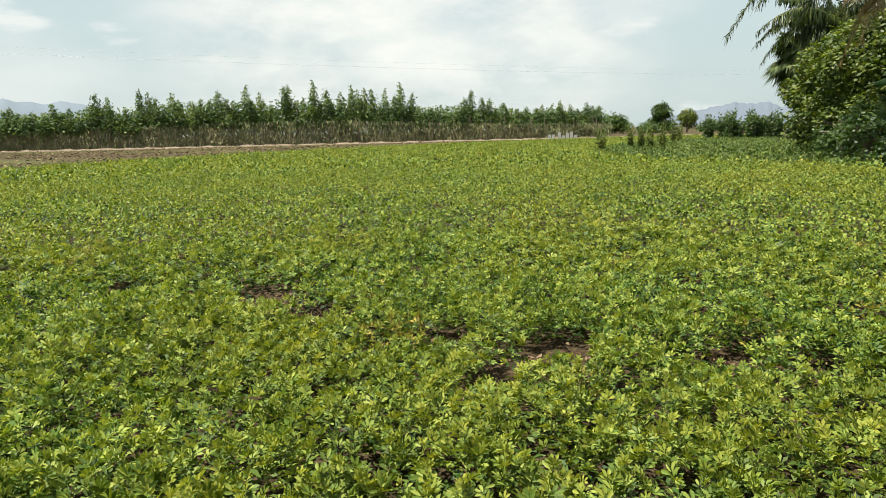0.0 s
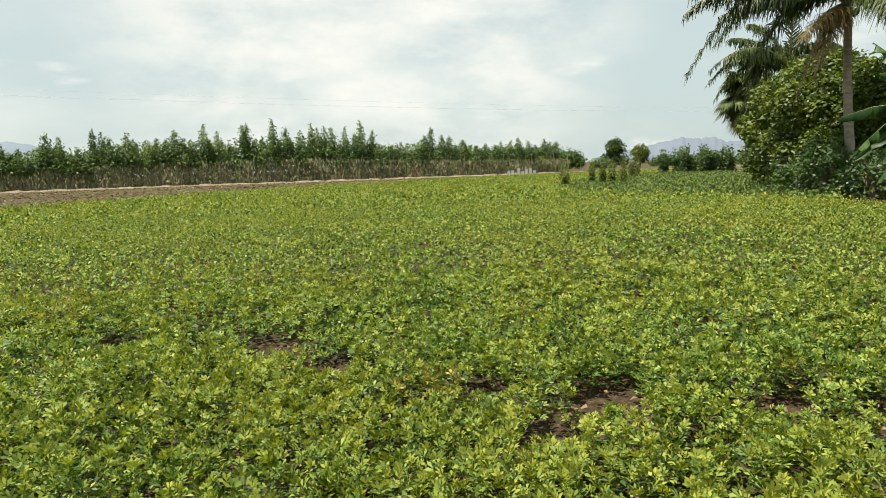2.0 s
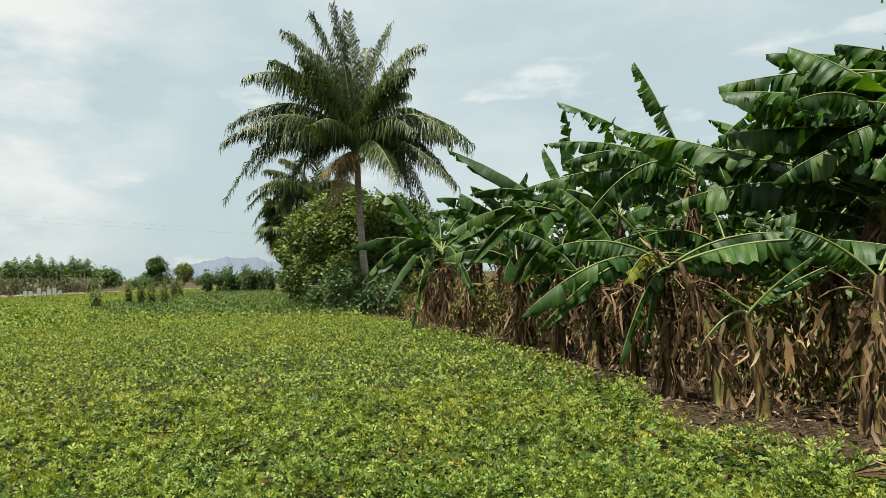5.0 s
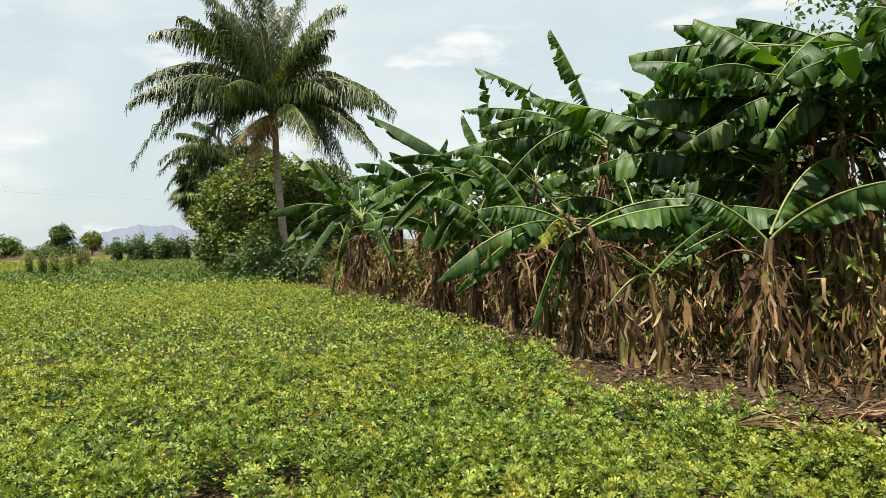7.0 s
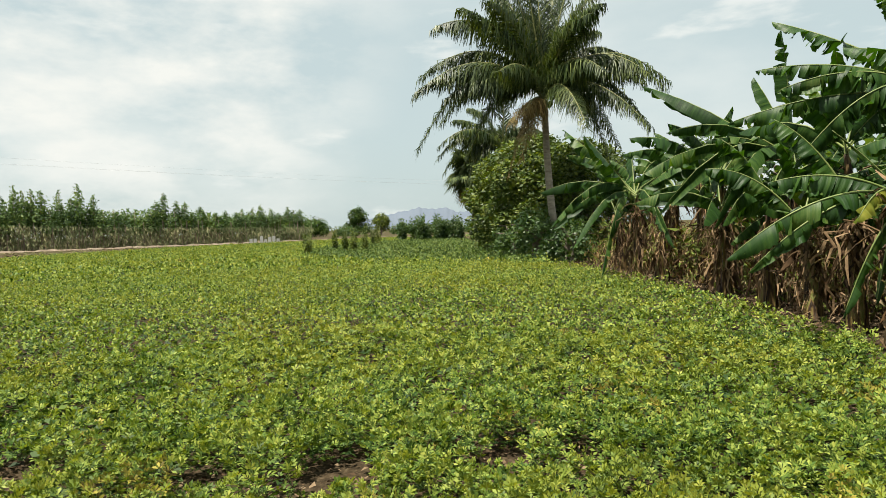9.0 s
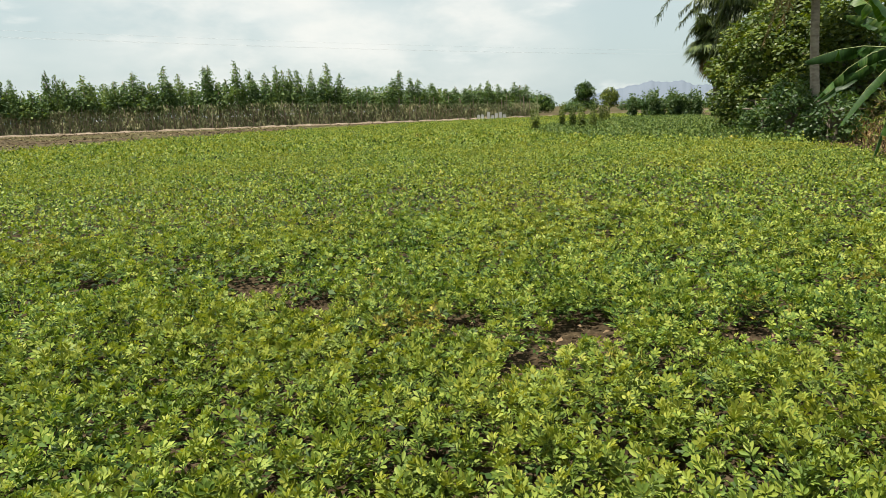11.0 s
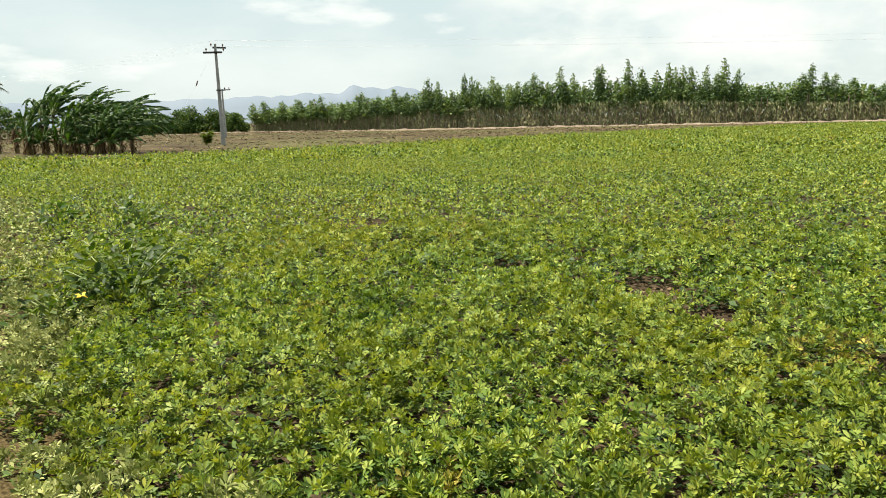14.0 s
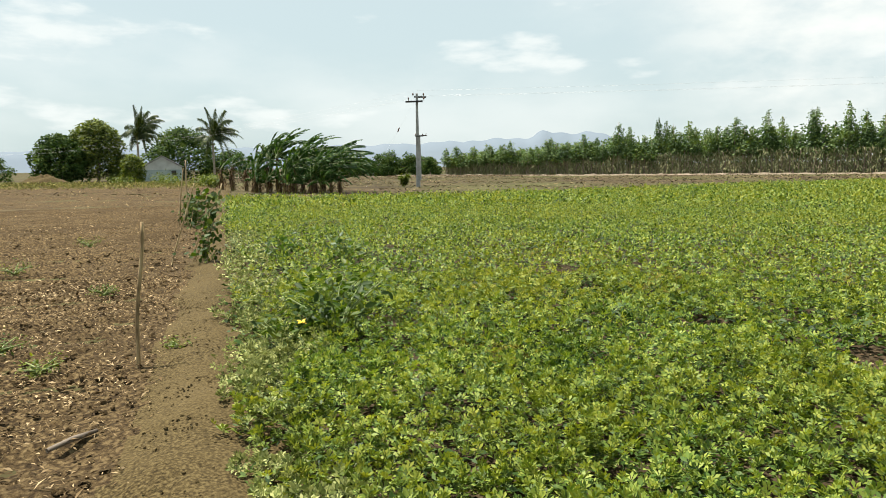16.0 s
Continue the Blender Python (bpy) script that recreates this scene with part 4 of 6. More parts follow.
tagged(put("stay_insulator", tube_mesh("stay_insulator", [(-30.75, 44.45, 4.78), (-30.8, 44.42, 4.68), (-30.86, 44.39, 4.5), (-30.9, 44.36, 4.4)], [0.02, 0.05, 0.05, 0.02], 8), M_PORCELAIN), "brown porcelain insulator on the stay wire", "insulator")

# ---------------------------------------------------------------- palms
def bend(base, tip, rise, n=14, early=0.45):
    """Points of an arching curve from base to tip that lifts by rise."""
    b, t = np.array(base, float), np.array(tip, float)
    c = b + (t - b) * early
    c[2] = max(b[2], b[2] + (t[2] - b[2]) * early) + rise
    s = np.linspace(0, 1, n)[:, None]
    return b * (1 - s) ** 2 + 2 * c * s * (1 - s) + t * s**2


def frond_pieces(pts, leaf_len, per_side, width, g, drop=0.55, wind=(0, 0, 0)):
    """Leaflets of a feather frond along its rachis."""
    n = len(pts)
    tan = np.gradient(pts, axis=0)
    tan /= np.linalg.norm(tan, axis=1, keepdims=True)
    vs, fs = [], []
    for side in (-1, 1):
        s = np.clip(np.linspace(0.08, 0.99, per_side) + g.normal(0, 0.008, per_side), 0.05, 1.0)
        at = np.stack([np.interp(s * (n - 1), np.arange(n), pts[:, q]) for q in range(3)], -1)
        tg = np.stack([np.interp(s * (n - 1), np.arange(n), tan[:, q]) for q in range(3)], -1)
        way = pts[-1] - pts[0]
        out = np.array([way[1], -way[0], 0.0]) / (math.hypot(way[0], way[1]) + 1e-6)
        out = np.broadcast_to(out, tg.shape)
        up = np.cross(out, tg)
        flat = (1 - np.abs(tg[:, 2:3])) * [[0, 0, 1.0]]
        ln = leaf_len * (0.35 + 0.65 * np.sin(np.clip(s * 1.15, 0, 1) * np.pi * 0.93 + 0.1)) * g.uniform(0.7, 1.15, per_side)
        d0 = side * out * 0.5 + tg * 0.55 + up * 0.1 - flat * 0.6 + np.array(wind) * 0.5 + g.normal(0, 0.13, (per_side, 3))
        d0 /= np.linalg.norm(d0, axis=1, keepdims=True)
        d1 = d0 * (1 - drop) + np.array([0, 0, -1.0]) * drop + np.array(wind) * 0.8 + g.normal(0, 0.13, (per_side, 3))
        d1 /= np.linalg.norm(d1, axis=1, keepdims=True)
        p0, p1 = at, at + d0 * ln[:, None] * 0.5
        p2 = p1 + d1 * ln[:, None] * 0.55
        wv = tg * width
        q = np.stack([p0 - wv * 0.5, p0 + wv * 0.5, p1 - wv * 0.55, p1 + wv * 0.55, p2 - wv * 0.12, p2 + wv * 0.12], 1)
        o = np.arange(per_side)[:, None] * 6 + len(vs) * per_side * 6
        vs.append(q.reshape(-1, 3))
        fs += [np.concatenate([o + 0, o + 1, o + 3, o + 2], 1), np.concatenate([o + 2, o + 3, o + 5, o + 4], 1)]
    return np.vstack(vs), np.vstack(fs)


def frond(root, hub, tip, rise, g, leaf_len, per_side, width, dry=False, drop=0.55, wind=(0, 0, 0), early=0.45):
    pts = bend(hub, tip, rise, early=early)
    ob = put("frond", quad_mesh("frond", *frond_pieces(pts, leaf_len, per_side, width, g, drop, wind)), M_PALM_DRY if dry else M_PALM, root, "dry yellow-brown hanging frond" if dry else "")
    put("rachis", tube_mesh("rachis", pts, np.linspace(0.055, 0.008, len(pts)), 5), M_RACHIS, ob)


def coconut_palm(x, y, tall, label, seed, tips, extra=10, reach=5.0, leaf_len=1.4, per_side=84, width=0.06, wind=(0, 0, 0), lean=(0.0, 0.0), right=(0.707, -0.707), dry_tips=(), trunk_r=0.17):
    """tips: (across, above hub, towards the back) of chosen fronds, seen along the view; the rest are set at random."""
    g = np.random.default_rng(seed)
    root = thing("coconut_palm", x, y, -0.02, label, "palm")
    n = 60
    s = np.linspace(0, 1, n)
    path = np.stack([lean[0] * (1 - s) ** 2, lean[1] * (1 - s) ** 2, s * tall], -1)
    rings = trunk_r * (1.0 - 0.25 * s + 0.55 * np.exp(-s * 14)) * (1 + 0.05 * (np.arange(n) % 2))
    put("trunk", tube_mesh("trunk", path, rings, 10), M_TRUNK, root)
    hub = np.array([0, 0, tall])
    r = np.array([*right, 0])
    back = np.array([-right[1], right[0], 0])
    for u, z, b in tips:
        tip = hub + r * u + back * b + [0, 0, z]
        frond(root, hub + [0, 0, g.uniform(0, 0.4)], tip, 0.9 + 0.38 * abs(u) + g.uniform(-0.2, 0.3), g, leaf_len, per_side, width, drop=0.82, wind=wind)
    for q in range(extra):
        a, e = q * 2.4 + g.uniform(-0.3, 0.3), g.uniform(-0.5, 1.2)
        ln = reach * g.uniform(0.75, 1.05)
        tip = hub + [math.cos(a) * math.cos(e) * ln, math.sin(a) * math.cos(e) * ln, math.sin(e) * ln * 0.95] + np.array(wind) * ln * 0.5
        frond(root, hub + [0, 0, g.uniform(0, 0.4)], tip, 1.5 + g.uniform(-0.3, 0.5), g, leaf_len, per_side, width, drop=0.82, wind=wind)
    for u, z, b in dry_tips:
        frond(root, hub, hub + r * u + back * b + [0, 0, z], 0.35, g, leaf_len * 0.8, per_side // 2, width, True, 0.8, early=0.35)
    for q in range(5):
        a = q * 1.26
        put("coconut", smooth_mesh(quad_mesh("coconut", *tube([(0.25 * math.cos(a), 0.25 * math.sin(a), tall - 0.05 - 0.04 * c * c - 0.0) for c in (0,)] + [(0.26 * math.cos(a), 0.26 * math.sin(a), tall - 0.05 - c) for c in (0.04, 0.12, 0.2, 0.25)],
                                                                  [0.03, 0.09, 0.12, 0.09, 0.02], 8))), M_BUSH, root)
    return root


coconut_palm(20.55, 20.55, 6.8, "tall coconut palm with ringed grey trunk and drooping fronds", 3,
             [(-0.9, 6.4, -0.4), (-0.3, 6.6, 0.8), (-1.8, 6.2, 0.2), (-3.0, 5.6, 0.6), (3.0, 5.0, 0.3), (-4.5, 3.3, -0.5), (-5.4, 1.4, 0.5), (-5.4, -1.9, -0.6), (-5.2, 0.3, -1.6), (5.1, 0.6, 0.5), (4.1, -1.2, -0.5), (4.6, 0.0, -1.5), (1.6, 6.0, 0.8),
              (-4.6, -0.6, 1.0), (3.8, 1.6, 1.4), (-2.0, 3.5, -2.6), (1.8, 2.6, -3.0), (0.6, 5.2, 1.6), (2.6, -2.3, 0.6), (-3.4, -2.2, 0.4), (-1.8, 5.0, 1.8), (2.2, 0.4, -3.2)],
             extra=14, leaf_len=1.4, per_side=150, width=0.046, wind=(-0.1, 0.06, 0.0), dry_tips=[(-1.3, -1.2, -2.2), (-0.5, -1.7, -2.0), (-0.9, -1.0, -2.6), (-1.6, -3.2, -0.2), (-1.0, -2.6, -1.0)], lean=(0.3, -0.3))
coconut_palm(31.0, 35.2, 6.6, "shorter coconut palm with drooping half-dry fronds behind the bush", 8,
             [(-4.6, -0.2, 0), (-3.6, 0.8, 0.8), (3.8, -0.2, 0.4), (-2.4, -2.6, -0.6), (2.6, -1.8, -0.6), (-3.2, -1.6, 0.6), (3.2, 0.9, 0.4), (-1.6, 1.2, 0.8), (1.4, 1.2, -0.8), (-4.2, -1.2, 0.3), (-3.0, -3.2, 0.4), (3.6, -1.4, 0.2), (-0.6, 1.4, 0.4), (-4.4, 0.6, -0.4)], extra=10, reach=4.4, leaf_len=1.3,
             dry_tips=[(-1.4, -2.9, -1.0), (-0.8, -3.2, -0.6), (-2.0, -3.2, 0.2), (0.6, -2.9, -0.8)])
WEST = (0.857, 0.515)
for px, py, pz, sd, tips in (
        (-89.8, 62.1, 5.9, 21, [(-0.3, 5.2, 0), (0.7, 5.0, 0.4), (1.8, 4.4, 0), (2.9, 3.9, 0.5), (4.0, 3.1, 0), (3.6, 2.2, -0.4), (3.0, 1.1, 0), (2.1, -1.1, 0.3), (-1.7, 2.3, 0.2), (-2.2, 0.9, -0.3), (-1.3, -1.1, 0.4),
                                 (0.9, 3.4, -1.2), (1.9, 2.2, 1.2), (0.2, 4.3, 1.0), (3.3, 0.1, -0.6), (1.0, -1.6, 0.2)]),
        (-82.8, 70.0, 5.7, 22, [(-2.0, 3.7, 0), (-2.5, 2.3, 0.3), (-2.7, 0.4, -0.2), (-1.1, 5.3, 0.2), (0.4, 5.0, 0.5), (2.0, 4.8, 0), (3.1, 3.4, -0.3), (4.4, 0.8, 0), (3.7, 1.8, 0.5), (1.7, -3.4, 0.2), (2.6, -2.2, -0.4), (-1.3, -2.0, 0.3),
                                 (0.8, 3.2, -1.2), (1.8, 2.4, 1.1), (-0.4, 3.6, 1.0), (3.4, -0.6, 0.4)])):
    coconut_palm(px, py, pz, "wind-blown coconut palm in the homestead grove", sd, tips, extra=3, reach=3.4, leaf_len=1.35, per_side=80, width=0.065, wind=(0.34, 0.2, 0.0), right=WEST, trunk_r=0.18)


def palmyra(x, y, tall):
    """A fan palm with a round head of stiff fans and a skirt of dry ones."""
    g = np.random.default_rng(31)
    root = thing("palmyra_palm", x, y, -0.02, "dark fan palm with a dense drooping skirt", "palm")
    put("trunk", tube_mesh("trunk", [(0, 0, 0), (0.05, 0, tall * 0.5), (0, 0, tall)], [0.34, 0.24, 0.2], 10), M_BARK, root)
    for q in range(170):
        a, e = q * 2.4, g.uniform(-1.5, 1.0)
        d = np.array([math.cos(a) * math.cos(e), math.sin(a) * math.cos(e), math.sin(e)])
        c = np.array([0, 0, tall]) + d * g.uniform(0.8, 2.4)
        side = np.cross(d, [0, 0, 1.0])
        side /= np.linalg.norm(side) + 1e-6
        upv = np.cross(side, d)
        vs, fs = [], []
        for k in range(18):
            t = radians(-115 + k * 13.5)
            w = (d * math.cos(t) + side * math.sin(t)) * 1.0 + upv * 0.15
            tip = c + w * 1.5 + np.array([0, 0, -0.35 - 0.55 * abs(math.sin(t)) - g.uniform(0, 0.3)])
            nrm = np.cross(w, upv)
            nrm /= np.linalg.norm(nrm) + 1e-6
            o = len(vs)
            mid = c + w * 0.7
            vs += [c, mid + nrm * 0.11, tip, mid - nrm * 0.11]
            fs.append((o, o + 1, o + 2, o + 3))
        put("fan", quad_mesh("fan", vs, fs), M_PALM if e > -1.1 else M_PALM_DRY, root)
    return root


palmyra(44.1, 55.0, 7.4)


def dense_tree(name, x, y, tall, width, label, seed, material, leaves, leaf, category="tree", skirt=0.12):
    """A tree whose leafy boughs hang nearly to the ground: many shaded cushions of leaves over a short forked trunk."""
    g = np.random.default_rng(seed)
    root = thing(name, x, y, -0.02, label, category)
    pieces = [tube([(0, 0, 0), (0.1, 0.05, tall * 0.3), (0.0, 0.1, tall * 0.7)], [0.2, 0.16, 0.06], 8)]
    for q in range(8):
        a, b = q * 0.8 + g.uniform(-0.2, 0.2), tall * g.uniform(0.2, 0.4)
        e = np.array([math.cos(a) * width * 0.36, math.sin(a) * width * 0.36, tall * g.uniform(0.4, 0.75)])
        pieces.append(tube([(0, 0, b), e * [0.5, 0.5, 0.9], e], [0.09, 0.06, 0.02], 6))
    put("trunk", smooth_mesh(quad_mesh("trunk", *joined(pieces))), M_BARK, root)
    cush = []
    for q in range(120):
        a, k = q * 2.39996, (q + 0.5) / 120
        z = skirt + (1 - skirt) * k**0.9
        r = width / 2 * math.sqrt(max(0.02, 1 - max(0, (z - 0.42) / 0.58) ** 2.2)) * (0.78 + 0.22 * min(1, z / 0.3)) * g.uniform(0.62, 1.03)
        s = width * g.uniform(0.055, 0.15)
        cush.append((math.cos(a) * (r - s * 0.4), math.sin(a) * (r - s * 0.4), z * tall - s * 0.6, s))
    c = np.array(cush)
    k = g.choice(len(c), leaves, p=c[:, 3] ** 2 / (c[:, 3] ** 2).sum())
    d = g.normal(0, 1, (leaves, 3)) + np.stack([c[k, 0], c[k, 1], np.full(leaves, width * 0.2)], -1) / width * 1.6
    d /= np.linalg.norm(d, axis=1, keepdims=True)
    pos = c[k, :3] + d * (c[k, 3] * g.uniform(0.6, 1.08, leaves))[:, None] * [1, 1, 0.8]
    az = g.uniform(0, 6.28, leaves)
    axis = np.stack([np.cos(az), np.sin(az), g.normal(-0.35, 0.4, leaves)], -1) + d * 0.7
    put("crown", quad_mesh("crown", *blades(pos, axis, d + g.normal(0, 0.4, (leaves, 3)) + [0, 0, 0.4], leaf * g.uniform(0.65, 1.3, leaves), *LEAF4)), material, root)
    return root


# homestead trees
for q, (bx, by, bh, bw) in enumerate([(-103.4, 58.2, 7.4, 7.6), (-102.6, 63.6, 9.8, 8.4), (-95.8, 74.5, 8.7, 11.5), (-110, 50.5, 4.5, 7.0), (-99.6, 66.2, 4.4, 5.0), (-113, 42, 4.0, 8.0), (-90, 80.0, 5.0, 6)]):
    dense_tree("homestead_tree", bx, by, bh * 0.99, bw * 1.05, ["dark green mango-like tree", "tall rounded green tree", "broad dark tree behind the house", "low green bush", "pale green shrub by the house wall", "low green bush", "low dark tree"][q] + " in the homestead grove",
               80 + q, M_OLIVE if q == 1 else M_TREE if q != 4 else M_BUSH, 8500 if bh > 6 else 2500, 0.5 if bh > 6 else 0.4)
dense_tree("homestead_bush", -86.2, 58.6, 3.9, 3.2, "pale green leafy bush beside the small house", 88, M_BUSH, 2600, 0.36, "bush", 0.02)
dense_tree("leafy_tree", 25.6, 26.4, 6.3, 7.4, "dense rounded leafy tree with dark green foliage beneath the palms", 17, M_LEAFY, 26000, 0.24)
dense_tree("leafy_tree", 28.6, 31.5, 4.6, 5.5, "dense rounded leafy tree behind the palm", 18, M_LEAFY, 9000, 0.26)
dense_tree("leafy_tree", 25.2, 22.6, 5.6, 6.2, "dense rounded leafy tree behind the palm trunk", 30, M_LEAFY, 14000, 0.22)
broad_tree("leafy_bush", 23.0, 22.0, 2.4, 3.6, "low dark leafy bush at the foot of the palm", 19, M_SHRUB, 2500, 0.2, 0.0, "bush", True)
broad_tree("round_tree", 51.0, 32.4, 9.3, 5.2, "dark green tree rising behind the bananas", 23, M_TREE, 2000, 0.35, 0.3)
broad_tree("slim_conifer", 36.6, 26.9, 7.6, 1.0, "slim dark conifer-like tree top behind the bananas", 24, M_TREE, 500, 0.25, 0.1)
broad_tree("boundary_bush", 43, 20, 4.2, 6.5, "dusty green bush behind the banana grove", 25, M_SHRUB, 2000, 0.3, 0.0, "bush", True)
broad_tree("boundary_bush", 36, 12, 4.4, 7.5, "dusty green bush behind the banana grove", 26, M_SHRUB, 2200, 0.3, 0.0, "bush", True)
broad_tree("boundary_bush", 28, 2, 4.6, 8.5, "dusty green bush behind the banana grove", 27, M_SHRUB, 2400, 0.3, 0.0, "bush", True)
for q, (bx, by) in enumerate([(16.2, 6.2), (16.8, 4.0), (17.0, 2.2), (16.6, 8.4)]):
    broad_tree("boundary_bush", bx, by, 4.3, 4.6, "leafy green bush inside the banana grove", 130 + q, M_SHRUB, 1800, 0.26, 0.0, "bush", True)
broad_tree("moringa_tree", 13.2, -1.0, 7.6, 5.0, "feathery green tree rising over the bananas", 28, M_SHRUB, 2600, 0.14, 0.45)
broad_tree("boundary_bush", 25, -9, 4.8, 9.5, "dusty green bush behind the banana grove", 29, M_SHRUB, 2400, 0.3, 0.0, "bush", True)

broad_tree("leafy_bush", 19.9, 20.6, 2.5, 2.8, "low dark leafy bush at the foot of the palm", 32, M_SHRUB, 2200, 0.16, 0.0, "bush", True)
broad_tree("leafy_bush", 19.9, 18.7, 2.2, 2.6, "low dark leafy bush at the foot of the palm", 33, M_SHRUB, 1800, 0.15, 0.0, "bush", True)
broad_tree("leafy_bush", 22.3, 24.6, 2.2, 2.8, "low leafy bush along the grove's edge", 34, M_SHRUB, 2200, 0.16, 0.0, "bush", True)

# shrubs standing in the crop, and the hedge of tall herbs beyond


def tall_herb(name, x, y, tall, wide, label, seed, count=420, leaf=0.14, material=M_SHRUB, group=""):
    g = np.random.default_rng(seed)
    root = thing(name, x, y, 0.0, label, "shrub", group)
    cl = []
    for q in range(6):
        a = q * 1.05 + g.uniform(-0.3, 0.3)
        t = tall * g.uniform(0.75, 1.0)
        e = np.array([math.cos(a) * wide * 0.26, math.sin(a) * wide * 0.26, t])
        put("stem", quad_mesh("stem", *tube([(0, 0, 0), e * [0.5, 0.5, 0.5], e], [0.018, 0.013, 0.006], 5)), M_RIB, root)
        for k in np.linspace(0.08, 1.0, 11):
            cl.append((*(e * [0.35 + 0.65 * k, 0.35 + 0.65 * k, k]), wide * 0.15 * (1.25 - 0.75 * k)))
    put("foliage", quad_mesh("foliage", *clump_leaves(cl, count, leaf, 1.2, seed=seed)), material, root)
    return root


for q, (hx, hy, ht, hw) in enumerate([(17.5, 38.1, 1.3, 0.95), (21.2, 41.8, 1.45, 0.65), (21.3, 40.5, 1.25, 0.6), (20.6, 38.0, 1.3, 0.75), (22.3, 39.6, 1.5, 0.8), (27.9, 48.2, 1.7, 0.8), (29.8, 50.6, 1.6, 0.8)]):
    tall_herb("field_shrub", hx, hy, ht * 1.3, hw * 1.1, "dark green upright shrub standing in the groundnut crop", 200 + q, 700, 0.12, M_OLIVE, group="shrubs in the crop")
for q in range(22):
    k = q / 21
    hx, hy = 40.6 + 5.2 * k + 0.9 * math.sin(q * 2.3), 62.4 - 2.6 * k + 1.1 * math.cos(q * 3.1)
    tall_herb("hedge_plant", hx, hy, 2.6 + 0.5 * math.sin(q * 1.7), 1.5, "tall dark green herb in a dense hedge patch", 230 + q, 900, 0.22, group="hedge patch")

# ---------------------------------------------------------------- bananas
def banana_blade(pts, half, g, torn, fold, limp, across=4):
    """The two sides of a banana leaf, torn into strips that curve down from the midrib."""
    n = len(pts)
    tan = np.gradient(pts, axis=0)
    tan /= np.linalg.norm(tan, axis=1, keepdims=True)
    side = np.cross(tan, [0, 0, 1.0])
    side /= np.linalg.norm(side, axis=1, keepdims=True) + 1e-6
    up = np.cross(side, tan)
    s = np.linspace(0, 1, n)
    prof = np.clip((s - 0.1) / 0.2, 0, 1) ** 0.5 * np.clip((1.0 - s) / 0.28, 0, 1) ** 0.5
    step = np.linalg.norm(pts[-1] - pts[0]) / (n - 1)
    t = np.linspace(0, 1, across)
    vs, fs, uv = [], [], []
    ribbed = g.uniform(0, 50)
    for sg in (-1, 1):
        i = 0
        lean = fold + g.normal(0, 0.12)
        while i < n - 1:
            k = min(n - 1 - i, int(g.integers(1, 4)) if g.random() < torn else int(g.integers(4, 14)))
            lean = 0.4 * lean + 0.6 * fold + g.normal(0, 0.26)
            a = np.clip(lean + limp * g.random() ** 2, 0.1, 2.0)
            twist, trim = g.normal(0, 0.34), g.uniform(0.62, 1.1) if k < 4 else g.uniform(0.85, 1.06)
            gape = (0.2 + 1.5 * torn * g.random() ** 2) * min(k, 2.0) * 0.5
            o = len(vs)
            for c in range(k + 1):
                j, e = i + c, (c / k - 0.5) * 2
                w = half * max(prof[j], 0.02) * trim * (1 + 0.03 * g.normal())
                aa = a + twist * e + 0.07 * math.sin(j * 1.7 + sg)
                ang = aa * (0.45 + 0.85 * t)
                seg = (side[j][None] * sg * np.cos(ang)[:, None] - (up[j] * 0.75 + np.array([0, 0, 0.25]))[None] * np.sin(ang)[:, None]) * w / (across - 1)
                p = pts[j] + np.vstack([[0, 0, 0], np.cumsum(seg[1:], axis=0)])
                p = p + tan[j][None] * ((0.22 + 0.5 * twist) * w * t - gape * step * np.sign(e) * (abs(e) > 0.99) * t**1.6)[:, None]
                vs += list(p)
                uv += [(ribbed + j * step, sg * q * half + ribbed) for q in t]
            for c in range(k):
                for q in range(across - 1):
                    b = o + c * across + q
                    fs.append((b, b + across, b + across + 1, b + 1))
            i += k
    return vs, fs, uv


def banana_leaf(root, base, tip, rise, g, half=0.3, torn=0.35, fold=0.45, limp=0.25, kind="green", early=0.42, fine=True):
    pts = bend(base, tip, rise, n=66 if fine else 28, early=early)
    mats = {"green": (M_BANANA, M_RIB), "yellow": (M_BANANA_Y, M_RIB), "dry": (M_DRY_BLADE, M_DRY)}[kind]
    name = "dead_leaf" if kind == "dry" else "leaf"
    vs, fs, uv = banana_blade(pts, half, g, torn, fold, limp, 4 if fine else 3)
    me = smooth_mesh(quad_mesh(name, vs, fs))
    me.uv_layers.new(name="veins").data.foreach_set("uv", np.asarray(uv, np.float32)[np.asarray(fs).ravel()].ravel())
    ob = put(name, me, mats[0], root, {"dry": "brown shrivelled hanging leaf", "yellow": "yellowing leaf", "green": ""}[kind])
    put("midrib", tube_mesh("midrib", pts[:: 3 if fine else 5], np.linspace(0.02, 0.005, len(pts[:: 3 if fine else 5])), 4), mats[1], ob)


